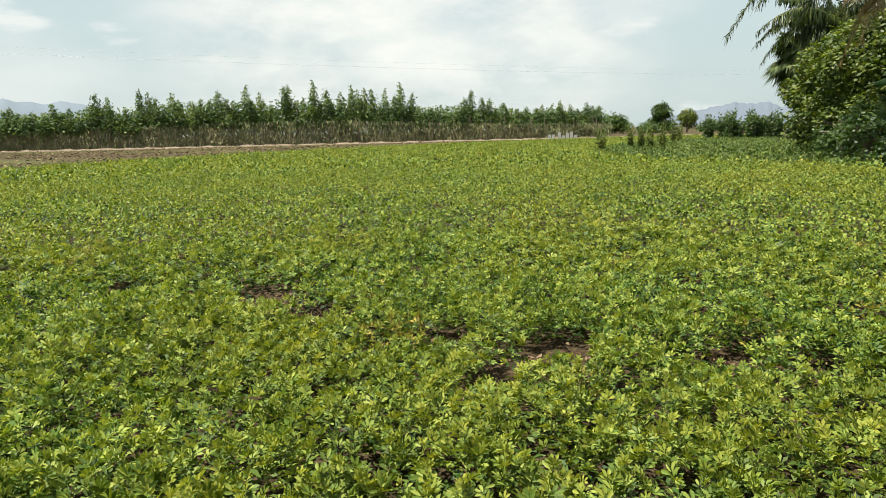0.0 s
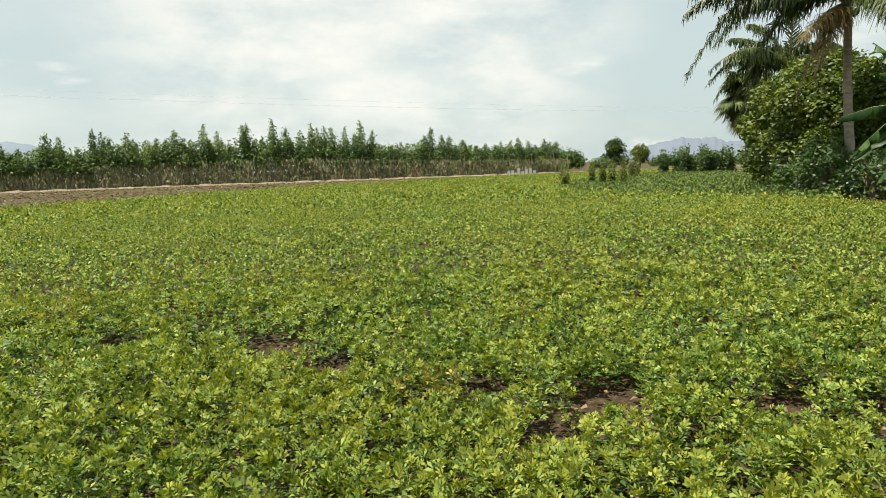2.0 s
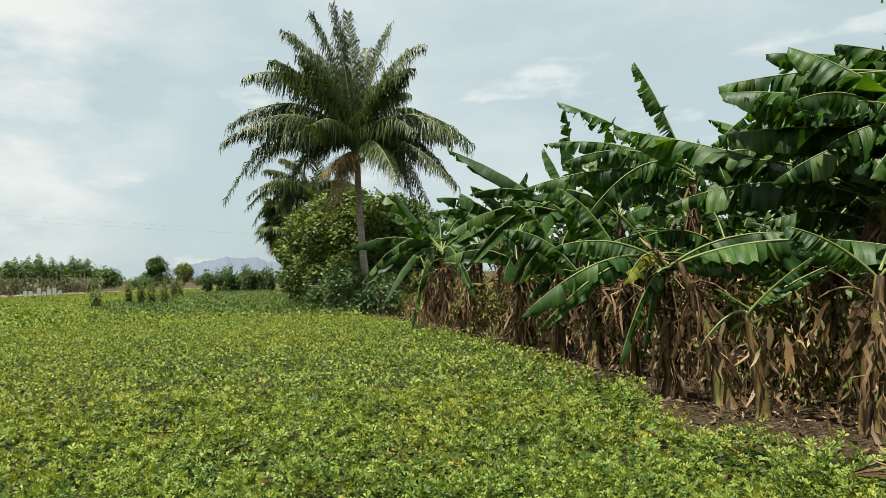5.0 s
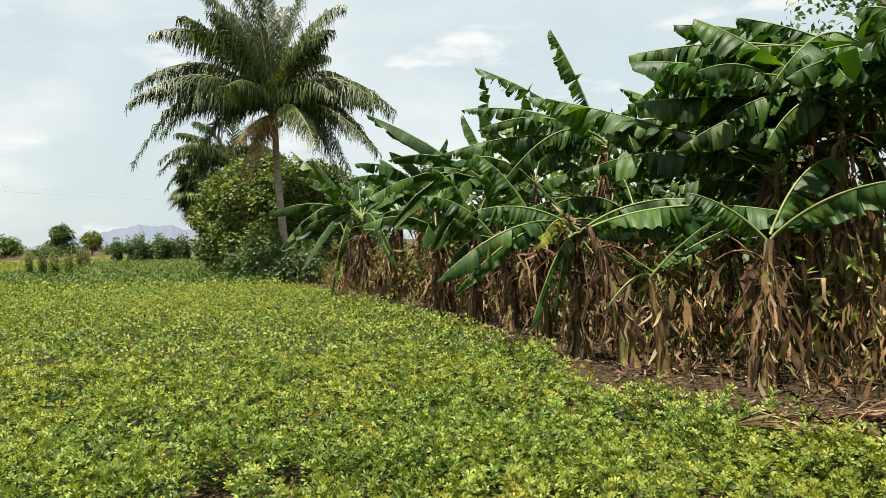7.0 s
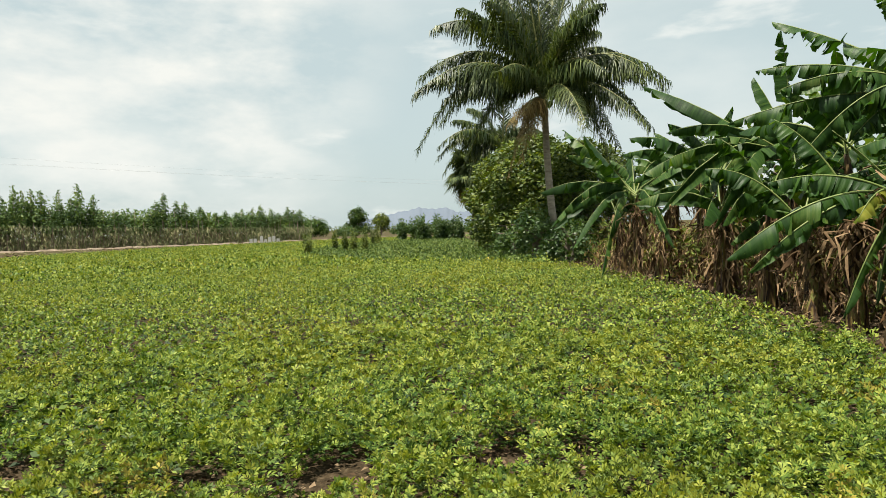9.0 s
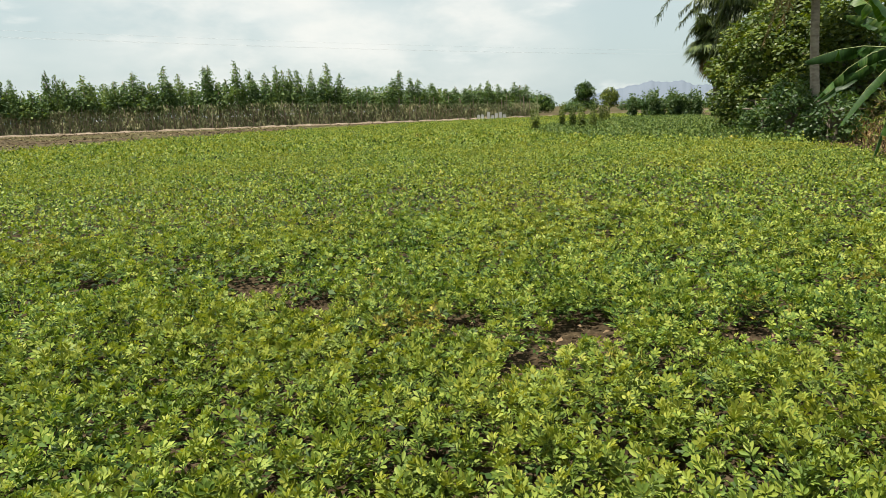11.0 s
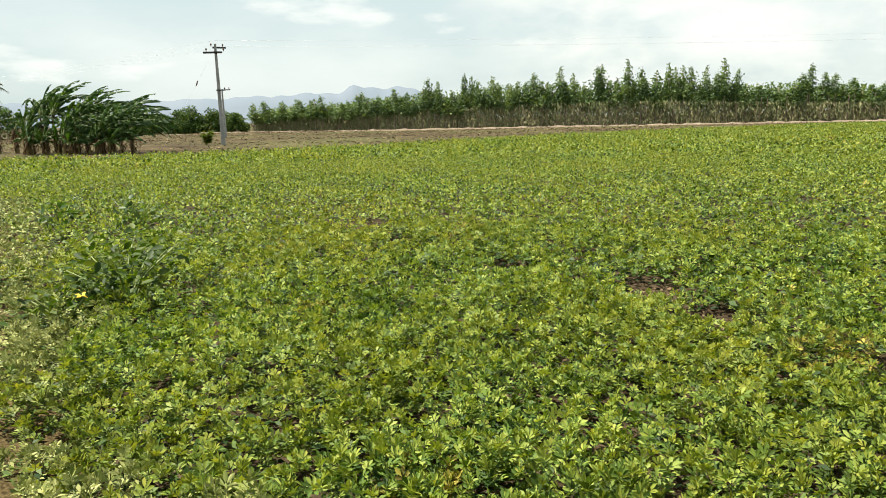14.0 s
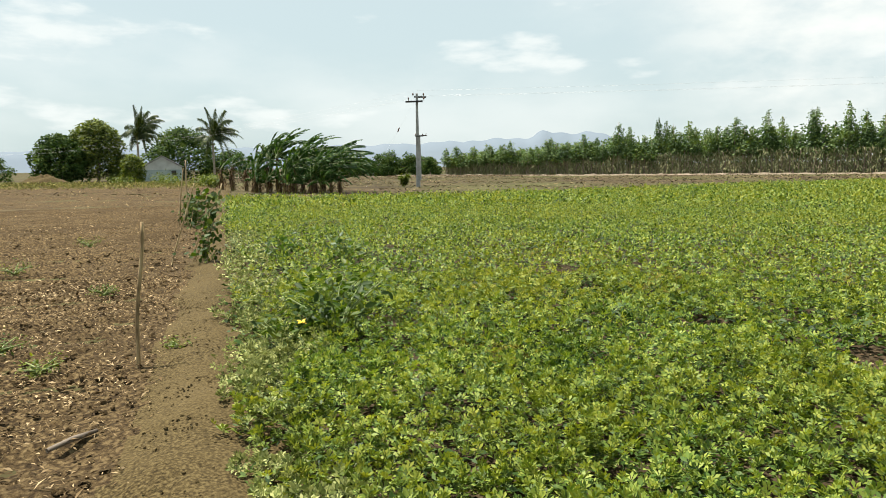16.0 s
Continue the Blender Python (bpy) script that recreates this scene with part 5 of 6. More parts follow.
def dead_leaf(root, base, tip, g, ribbons=6, spread=0.12):
    """A shrivelled leaf: a bundle of twisted ribbons that hang from one point."""
    vs, fs = [], []
    b, t = np.array(base, float), np.array(tip, float)
    for q in range(ribbons):
        n = 6
        s = np.linspace(0, 1, n)[:, None]
        end = t + g.normal(0, spread, 3) * [1, 1, 1.2]
        c = b + (end - b) * 0.3 + [*(end - b)[:2] * 0.5, 0.08]
        p = b * (1 - s) ** 2 + 2 * c * s * (1 - s) + end * s**2 + g.normal(0, 0.055, (n, 3)) * np.sin(s * np.pi)
        a = g.uniform(0, 6.28) + g.normal(0, 0.5, n).cumsum()
        w = g.uniform(0.005, 0.026) * np.interp(s[:, 0], [0, 0.25, 0.75, 1], [0.5, 1, 1, 0.25])
        d = np.stack([np.cos(a) * w, np.sin(a) * w, 0.2 * w * np.sin(a * 2)], -1)
        o = len(vs)
        for k in range(n):
            vs += [p[k] - d[k], p[k] + d[k]]
        fs += [(o + 2 * k, o + 2 * k + 1, o + 2 * k + 3, o + 2 * k + 2) for k in range(n - 1)]
    put("dead_leaf", quad_mesh("dead_leaf", vs, fs), M_DRY, root, "brown shrivelled hanging leaf")


def banana_plant(x, y, hub_z, label, seed, leaves=(), extra=7, length=2.0, dead=7, stem_r=0.11, lean=(0.0, 0.0), wind=(0, 0), group="banana grove", torn=0.6, category="banana plant", low=0.2, half=0.3, top=1.2, sector=None, arch=0.0):
    """A banana plant: leaves are (tip x, y, z in the world, rise, half width, kind); the rest are set at random."""
    g = np.random.default_rng(seed)
    root = thing("banana_plant", x, y, -0.02, label, category, group)
    n = 12
    fine = math.hypot(x, y) < 12.5
    s = np.linspace(0, 1, n)
    path = np.stack([lean[0] * s**1.5, lean[1] * s**1.5, s * hub_z], -1)
    put("pseudostem", tube_mesh("pseudostem", path, stem_r * (1.35 - 1.0 * s) * (1 + 0.1 * np.sin(s * 23 + seed)), 10), M_STEM, root)
    hub = path[-1]
    for tx, ty, tz, rise, hw, kind in leaves:
        if kind == "dry":
            dead_leaf(root, hub, (tx - x, ty - y, tz), g, 12, 0.2)
            continue
        banana_leaf(root, hub + g.normal(0, 0.03, 3), (tx - x, ty - y, tz + 0.02), rise, g, hw, torn, 0.85 if tz > hub_z + 0.9 else g.uniform(1.15, 1.6), 0.4, kind, fine=fine)
    for q in range(extra):
        a = q * 2.4 + g.uniform(-0.35, 0.35) if sector is None else g.uniform(*sector)
        e = g.uniform(low, top)
        ln = length * g.uniform(0.8, 1.15)
        d = np.array([math.cos(a) * math.cos(e) + wind[0], math.sin(a) * math.cos(e) + wind[1], math.sin(e) * 1.0 - 0.1])
        tip = hub + d * ln
        banana_leaf(root, hub + g.normal(0, 0.03, 3), tip, 0.25 + 0.35 * math.cos(e) * ln * 0.6 + arch * ln, g, half * g.uniform(0.8, 1.1), torn, g.uniform(0.7, 1.1) if e > 0.8 else g.uniform(1.0, 1.6), 0.45, fine=fine)
    for q in range(dead):
        a = q * 2.4 + g.uniform(-0.5, 0.5)
        z0 = hub_z * g.uniform(0.25, 0.98)
        k = np.interp(z0, path[:, 2], np.arange(n))
        b = np.array([np.interp(k, np.arange(n), path[:, c]) for c in range(3)])
        drop = min(z0 - 0.06, g.uniform(0.15, 0.75))
        if q % 4 == 2:
            fall = b + [math.cos(a) * g.uniform(0.1, 0.45), math.sin(a) * g.uniform(0.1, 0.45), -min(z0 - 0.1, g.uniform(0.2, 0.8))]
            banana_leaf(root, b, fall, g.uniform(0.05, 0.3), g, g.uniform(0.06, 0.13), 0.5, 1.4, 0.5, "dry", 0.4, fine=False)
            continue
        r = g.uniform(0.02, 0.14) if q % 3 else g.uniform(0.15, 0.5)
        tip = b + [math.cos(a) * r, math.sin(a) * r, -drop]
        dead_leaf(root, b + [stem_r * 0.7 * math.cos(a), stem_r * 0.7 * math.sin(a), 0], tip, g, int(g.integers(4, 8)), g.uniform(0.06, 0.2))
    for q in range(dead // 4):
        a = g.uniform(0, 6.28)
        z0 = hub_z * g.uniform(0.5, 1.0)
        b = np.array([np.interp(z0, path[:, 2], path[:, 0]), np.interp(z0, path[:, 2], path[:, 1]), z0])
        ln = g.uniform(0.5, 1.3)
        end = b + [math.cos(a) * ln * 0.8, math.sin(a) * ln * 0.8, g.uniform(-0.8, 0.5) * ln]
        end[2] = max(end[2], 0.1)
        put("leaf_stalk", tube_mesh("leaf_stalk", bend(b, end, 0.25, 7), np.linspace(0.016, 0.006, 7), 4), M_STEM if q % 2 else M_DRY, root, "bare drooping leaf stalk")
    return root


GREEN = "green"
# plants by the corner of the grove
banana_plant(8.95, 3.2, 1.72, "leaning banana plant with dry brown sheaths and broad arching leaves", 1, [
    (7.8, 4.25, 1.96, 0.35, 0.3, GREEN), (7.35, 4.5, 1.1, 0.35, 0.25, GREEN), (7.45, 4.3, 0.95, 0.3, 0.18, GREEN), (7.75, 3.3, 1.5, 0.35, 0.16, "yellow"), (9.05, 1.6, 2.0, 0.38, 0.4, GREEN),
    (8.0, 3.55, 0.45, 0.05, 0.16, GREEN), (8.2, 3.3, 0.6, 0.05, 0.13, GREEN), (7.9, 3.62, 2.5, 0.1, 0.03, GREEN)], extra=0, dead=18, lean=(-0.3, -0.05), torn=0.5)
banana_plant(8.6, 2.5, 1.75, "leaning banana stem wrapped in torn brown sheaths", 2, [(8.75, 0.3, 1.7, 0.45, 0.36, GREEN), (8.3, 3.4, 1.75, 0.35, 0.16, "dry")], extra=0, dead=14, lean=(-0.2, 0.4), torn=0.4, stem_r=0.11)
banana_plant(8.2, 1.98, 1.15, "young green banana sucker with stubby leaf stalks", 3, [(7.75, 2.3, 1.42, 0.02, 0.05, GREEN), (7.6, 2.45, 0.8, 0.05, 0.03, GREEN), (8.1, 1.4, 1.75, 0.1, 0.1, GREEN), (8.5, 1.2, 1.7, 0.1, 0.1, GREEN)], extra=0, dead=2, stem_r=0.065, lean=(-0.1, 0.12))
banana_plant(8.05, 0.95, 1.55, "dry banana stem with reddish brown hanging leaves", 4, [(8.9, 0.2, 2.4, 0.5, 0.3, GREEN), (7.7, -0.8, 2.0, 0.5, 0.3, GREEN), (7.75, 1.6, 2.05, 0.2, 0.26, GREEN)], extra=0, dead=15, stem_r=0.12, lean=(0.05, -0.1))
# tall plants above it
banana_plant(9.6, 0.9, 2.35, "tall banana plant with long torn leaves", 5, [(9.6, 4.2, 3.72, 0.28, 0.42, GREEN), (9.3, 3.35, 2.5, 0.55, 0.36, GREEN), (9.5, 2.9, 3.1, 0.4, 0.34, GREEN), (10.4, 0.2, 3.3, 0.6, 0.34, GREEN), (8.4, 0.9, 2.7, 0.5, 0.3, GREEN)], extra=6, dead=22, torn=0.8, low=-0.7, stem_r=0.09)
banana_plant(11.1, 3.5, 3.1, "tall banana plant with an upright leaf against the sky", 6, [(10.77, 4.29, 5.03, 0.35, 0.3, GREEN), (10.86, 5.77, 4.66, 0.3, 0.28, GREEN), (10.0, 5.58, 3.75, 0.5, 0.24, GREEN), (9.8, 5.92, 3.0, 0.5, 0.27, GREEN), (11.3, 2.5, 4.1, 0.3, 0.24, GREEN), (10.3, 4.4, 2.6, 0.5, 0.3, GREEN), (10.6, 2.2, 3.2, 0.5, 0.34, GREEN)], extra=7, dead=20, low=-0.7, stem_r=0.09, torn=0.8)
banana_plant(9.1, 0.2, 2.9, "large banana plant with overhanging torn leaves", 7, [(9.13, 2.59, 3.32, 0.3, 0.42, GREEN), (8.95, 2.49, 3.81, 0.4, 0.44, GREEN), (8.9, 1.7, 4.2, 0.3, 0.4, GREEN), (8.4, 1.3, 2.9, 0.5, 0.36, GREEN), (8.2, 0.9, 2.5, 0.5, 0.34, GREEN), (7.6, -0.8, 2.9, 0.6, 0.34, GREEN), (8.6, -1.6, 3.2, 0.6, 0.34, GREEN), (8.7, 1.9, 2.6, 0.5, 0.34, GREEN)], extra=5, dead=22, torn=0.8, low=-0.7, stem_r=0.09)
for q, (bx, by, hz) in enumerate([(9.6, 0.5, 3.0), (8.9, -0.9, 3.05), (10.7, 0.8, 3.15), (7.9, -2.2, 2.8)]):
    banana_plant(bx, by, hz, "tall banana plant with a crowded head of torn leaves", 500 + q, extra=8, length=2.0, dead=10, torn=0.8, half=0.36, low=-0.2, top=0.75)
banana_plant(9.75, -0.1, 3.55, "tall banana plant with a heavy head of dark torn leaves", 510, [(9.3, 2.61, 3.99, 0.45, 0.44, GREEN), (8.88, 1.76, 3.7, 0.4, 0.42, GREEN), (9.46, 2.78, 3.27, 0.6, 0.42, GREEN), (8.75, 1.36, 3.38, 0.4, 0.4, GREEN), (10.02, 2.18, 4.5, 0.3, 0.4, GREEN), (9.86, 1.35, 4.4, 0.2, 0.38, GREEN), (8.6, -0.6, 4.1, 0.4, 0.4, GREEN)], extra=4, dead=10, torn=0.85, half=0.4, low=-0.3, top=0.6, stem_r=0.12)
# plants further along the grove
banana_plant(13.9, 10.8, 2.2, "bushy banana plant with broad leaves bowing to the crop", 8, [(12.46, 12.7, 2.36, 0.75, 0.28, GREEN), (13.05, 12.39, 4.0, 0.1, 0.36, GREEN), (12.4, 12.2, 1.4, 0.6, 0.24, GREEN), (12.6, 11.3, 3.7, 0.1, 0.3, GREEN), (14.86, 8.16, 3.2, 0.75, 0.3, GREEN), (12.07, 11.96, 1.45, 0.95, 0.24, GREEN),
             (12.83, 11.03, 0.2, 0.7, 0.2, GREEN), (13.72, 9.6, 0.9, 0.4, 0.2, GREEN), (12.33, 11.5, 0.9, 0.6, 0.2, GREEN), (13.0, 9.4, 1.3, 0.4, 0.2, GREEN)], extra=4, dead=26, torn=0.45, low=-0.3, stem_r=0.1)
banana_plant(13.2, 6.6, 2.55, "banana plant with long arching leaves", 9, [(12.09, 9.21, 4.43, 0.45, 0.3, GREEN), (11.16, 8.79, 2.32, 1.1, 0.3, GREEN), (11.13, 8.16, 1.64, 1.2, 0.28, GREEN), (11.01, 6.92, 1.37, 1.1, 0.28, GREEN), (12.8, 6.6, 5.06, 0.3, 0.26, GREEN), (13.01, 7.26, 4.32, 0.3, 0.28, GREEN), (11.75, 8.38, 3.3, 0.9, 0.26, GREEN)], extra=3, dead=12)
# lower plants that close the view between the tall ones
for q, (bx, by, hz) in enumerate([(10.7, 2.9, 1.8), (11.0, 1.7, 2.0), (10.5, 0.7, 1.9), (11.9, 3.7, 1.9), (9.9, -0.4, 1.8), (12.4, 1.0, 2.0), (11.6, 2.3, 1.5)]):
    banana_plant(bx, by, hz, "half-withered banana plant with torn drooping leaves", 550 + q, extra=7, length=1.6, dead=16, torn=0.85, half=0.28, low=-0.3, stem_r=0.09)
# the rest of the grove, in loose rows away from the crop
g_row = np.random.default_rng(77)
for q, (bx, by, hz) in enumerate([(11.6, 6.3, 1.9), (12.9, 7.9, 1.8), (14.6, 9.2, 2.0), (15.6, 11.4, 2.0), (16.6, 13.4, 1.9), (17.6, 12.4, 2.2), (10.2, 4.3, 1.6), (10.9, 5.2, 1.5), (12.6, 6.3, 1.5), (14.9, 7.0, 2.5), (13.4, 4.4, 2.6), (12.4, 2.2, 2.7),
                              (11.0, 0.2, 2.7), (9.2, -1.6, 2.6), (7.6, -1.5, 1.9), (6.6, -2.6, 2.1), (8.4, -3.6, 2.5), (11.6, -2.2, 2.7), (16.8, 9.6, 2.6), (19.0, 14.0, 2.3), (15.6, 4.4, 2.8), (14.4, 1.2, 2.9), (18.2, 7.2, 2.7), (10.6, -5.0, 2.6), (13.6, 8.2, 2.5), (15.4, 10.0, 2.6), (12.2, 5.0, 2.6), (16.6, 11.6, 2.4)]):
    near_edge = hz < 2.05
    banana_plant(bx, by, hz, "banana plant with dry brown sheaths around its stem" if near_edge else "banana plant with torn green leaves in the grove", 300 + q, extra=6 if near_edge else 7, length=1.6 if near_edge else 2.0,
                 dead=26 if near_edge else 14, lean=(g_row.uniform(-0.3, 0.3), g_row.uniform(-0.3, 0.3)), low=-0.2 if near_edge else 0.15)
# windswept clump at the far corner of the field
for q, (bx, by, hz) in enumerate([(-36.6, 34.4, 1.9), (-35.6, 34.9, 2.1), (-34.6, 33.7, 2.3), (-33.6, 33.6, 2.4), (-32.5, 34.0, 1.9), (-31.6, 33.2, 1.7), (-30.6, 33.9, 1.5), (-29.6, 33.6, 1.5), (-28.6, 34.2, 1.4), (-33.0, 35.4, 2.0), (-30.8, 35.2, 1.6), (-35.0, 32.9, 1.3), (-32.0, 32.6, 1.2), (-29.9, 32.9, 1.0)]):
    banana_plant(bx, by, hz, "windswept banana plant with shredded leaves streaming sideways", 400 + q, extra=15, length=2.1, dead=10, wind=(0.62 + 0.2 * math.sin(q * 2.1), 0.4 + 0.13 * math.sin(q * 2.1)), group="windswept banana clump", torn=0.95, low=-0.3, half=0.2, top=1.45, arch=0.32)
for q, (bx, by, hz) in enumerate([(-36.0, 33.6, 0.7), (-34.9, 33.0, 0.6), (-33.8, 32.8, 0.8), (-32.8, 33.0, 0.7), (-31.6, 32.5, 0.6), (-30.5, 32.9, 0.7), (-29.2, 33.0, 0.6), (-33.2, 34.2, 0.9), (-31.0, 34.0, 0.8), (-35.4, 33.7, 0.9), (-34.3, 34.6, 1.0), (-32.3, 33.5, 0.8), (-31.3, 32.9, 0.9), (-30.0, 33.5, 0.8), (-28.9, 33.7, 0.7)]):
    banana_plant(bx, by, hz, "low banana sucker with shredded dark leaves", 440 + q, extra=13, length=1.35, dead=5, wind=(0.3, 0.22), group="windswept banana clump", torn=0.8, low=0.0, half=0.18, top=1.4, stem_r=0.07)
for q, (bx, by, hz) in enumerate([(-41.5, 35.6, 1.7), (-40.2, 35.5, 1.9), (-38.8, 35.6, 1.6)]):
    banana_plant(bx, by, hz, "withered banana plant with brown shredded leaves", 430 + q, extra=4, length=1.4, dead=24, wind=(0.3, 0.2), group="windswept banana clump", torn=0.8, half=0.2)


def grove_floor():
    """Dry leaf litter heaped under the bananas."""
    g = np.random.default_rng(8)
    edge = np.array([(4.9, -2.0), (6.15, 0.9), (6.6, 2.15), (8.15, 3.6), (10.1, 6.1), (12.3, 9.0), (18.5, 18.5), (24, 27.2)])
    cum = np.r_[0, np.cumsum(np.linalg.norm(np.diff(edge, axis=0), axis=1))]
    n = 25000
    s = g.uniform(0, cum[-1], n)
    px, py = np.interp(s, cum, edge[:, 0]), np.interp(s, cum, edge[:, 1])
    off = 0.3 + g.gamma(1.6, 1.1, n)
    x, y = px + off * 0.79, py - off * 0.61
    heap = np.clip(waves(x, y, 44, 1.1), 0, 1) * np.clip((off - 0.7) / 1.2, 0, 1)
    z = 0.03 + 0.22 * heap * g.uniform(0, 1, n)
    long_leaf = ([(0, 0, 0), (0.5, -0.11, 0.06), (1, 0, 0.02), (0.5, 0.11, -0.03)], [(0, 1, 2, 3)])
    nrm = np.stack([g.normal(0, 0.45, n), g.normal(0, 0.45, n), np.ones(n)], -1)
    me = quad_mesh("leaf_litter", *scatter(np.stack([x, y, z], -1), nrm, g.gamma(3, 0.017, n) + 0.02, *long_leaf))
    tagged(put("leaf_litter", me, M_LITTER), "dry pale banana leaf litter on the ground", "leaf litter", kind="stuff")


grove_floor()


def grove_undergrowth():
    """Tangled suckers, weeds and dry leaves that close the grove at eye level."""
    g = np.random.default_rng(18)
    n = 38000
    s = g.uniform(-6, 34, n)
    off = 2.5 + g.uniform(0, 1, n) ** 1.3 * 7.8
    x, y = 6.0 + s * 0.56 + off * 0.83, 1.5 + s * 0.83 - off * 0.56
    cell = np.sin(np.floor(x * 1.3) * 12.9 + np.floor(y * 1.3) * 78.2) * 43758.5
    tall = 0.5 + 1.2 * (cell - np.floor(cell))
    z = g.uniform(0, 1, n) ** 0.9 * tall
    strip = ([(-0.5, -0.08, 0), (0.2, -0.15, 0.05), (1, 0, 0), (0.2, 0.15, -0.05)], [(0, 1, 2, 3)])
    v, f = scatter(np.stack([x, y, z], -1), g.normal(0, 0.6, (n, 3)) + [-0.6, 0.0, 0.35], g.gamma(3, 0.034, n) + 0.03, *strip)
    tagged(put("grove_undergrowth", quad_mesh("grove_undergrowth", v, f), M_GROVE), "tangled green and brown undergrowth inside the banana grove", "undergrowth", kind="stuff")


grove_undergrowth()


def grove_thatch():
    """Dry leaf strips, stalks and sheaths that stand and hang in the grove's edge."""
    g = np.random.default_rng(28)
    n = 10500
    edge = np.array([(5.5, -1.5), (6.6, 1.2), (7.4, 2.4), (8.7, 3.6), (10.7, 5.9), (12.9, 8.8), (18.6, 17.6)])
    cum = np.r_[0, np.cumsum(np.linalg.norm(np.diff(edge, axis=0), axis=1))]
    s = g.uniform(0, cum[-1], n)
    off = 0.7 + g.gamma(2.0, 0.75, n)
    x = np.interp(s, cum, edge[:, 0]) + off * 0.79 + g.normal(0, 0.15, n)
    y = np.interp(s, cum, edge[:, 1]) - off * 0.61 + g.normal(0, 0.15, n)
    bunch = np.clip(0.9 + 0.75 * waves(x, y, 45, 2.6, 3), 0.25, 1.7)
    z = g.uniform(0.18, 1.0, n) ** 1.3 * bunch
    strip = ([(-0.5, -0.05, 0), (-0.15, -0.09, 0.05), (0.2, -0.05, -0.04), (0.55, 0.0, 0.05), (0.2, 0.06, -0.05), (-0.15, 0.07, 0.03)], [(0, 1, 2, 5), (2, 3, 4, 5)])
    lean = np.stack([g.normal(0, 0.45, n), g.normal(0, 0.45, n), np.where(g.random(n) < 0.5, 1.0, -1.0)], -1)
    v, f = blades(np.stack([x, y, z], -1), lean, g.normal(0, 1, (n, 3)) + [-0.5, 0.3, 0.2], g.gamma(3, 0.042, n) + 0.04, *strip)
    v[:, 2] = np.maximum(v[:, 2], 0.01)
    tagged(put("grove_thatch", quad_mesh("grove_thatch", v, f), M_THATCH), "dry standing and hanging banana leaf strips along the grove edge", "dry leaves", kind="stuff")


grove_thatch()
# floor takes the darker soil colour to stand in for the grove's shade
sheet("grove_floor", [(4.9, -2.0), (6.15, 0.9), (6.6, 2.15), (8.15, 3.6), (10.1, 6.1), (12.3, 9.0), (18.5, 18.5), (28, 33.2), (34, 30), (40, 5), (20, -14), (4, -14)], -0.008, M_SOIL, "brown earth under the banana grove, toned dark for its shade", "soil")


def fallen_leaf(x, y, turn, length, label, seed, z=0.3):
    g = np.random.default_rng(seed)
    root = thing("fallen_banana_leaf", x, y, 0.0, label, "leaf", turn=turn)
    dead_leaf(root, (0, 0, z), (length, 0, z * 0.8), g, 22, 0.09)


fallen_leaf(5.35, 0.85, -65, 0.9, "brown dry banana leaf lying over the crop's edge", 1)
fallen_leaf(6.5, 0.55, -80, 1.1, "pale dry banana leaf lying on the ground", 2, 0.1)
fallen_leaf(6.65, 0.2, -40, 1.2, "pale dry banana leaf lying on the ground", 3, 0.08)
fallen_leaf(6.45, 1.0, -100, 1.0, "pale dry banana leaf lying on the ground", 4, 0.09)

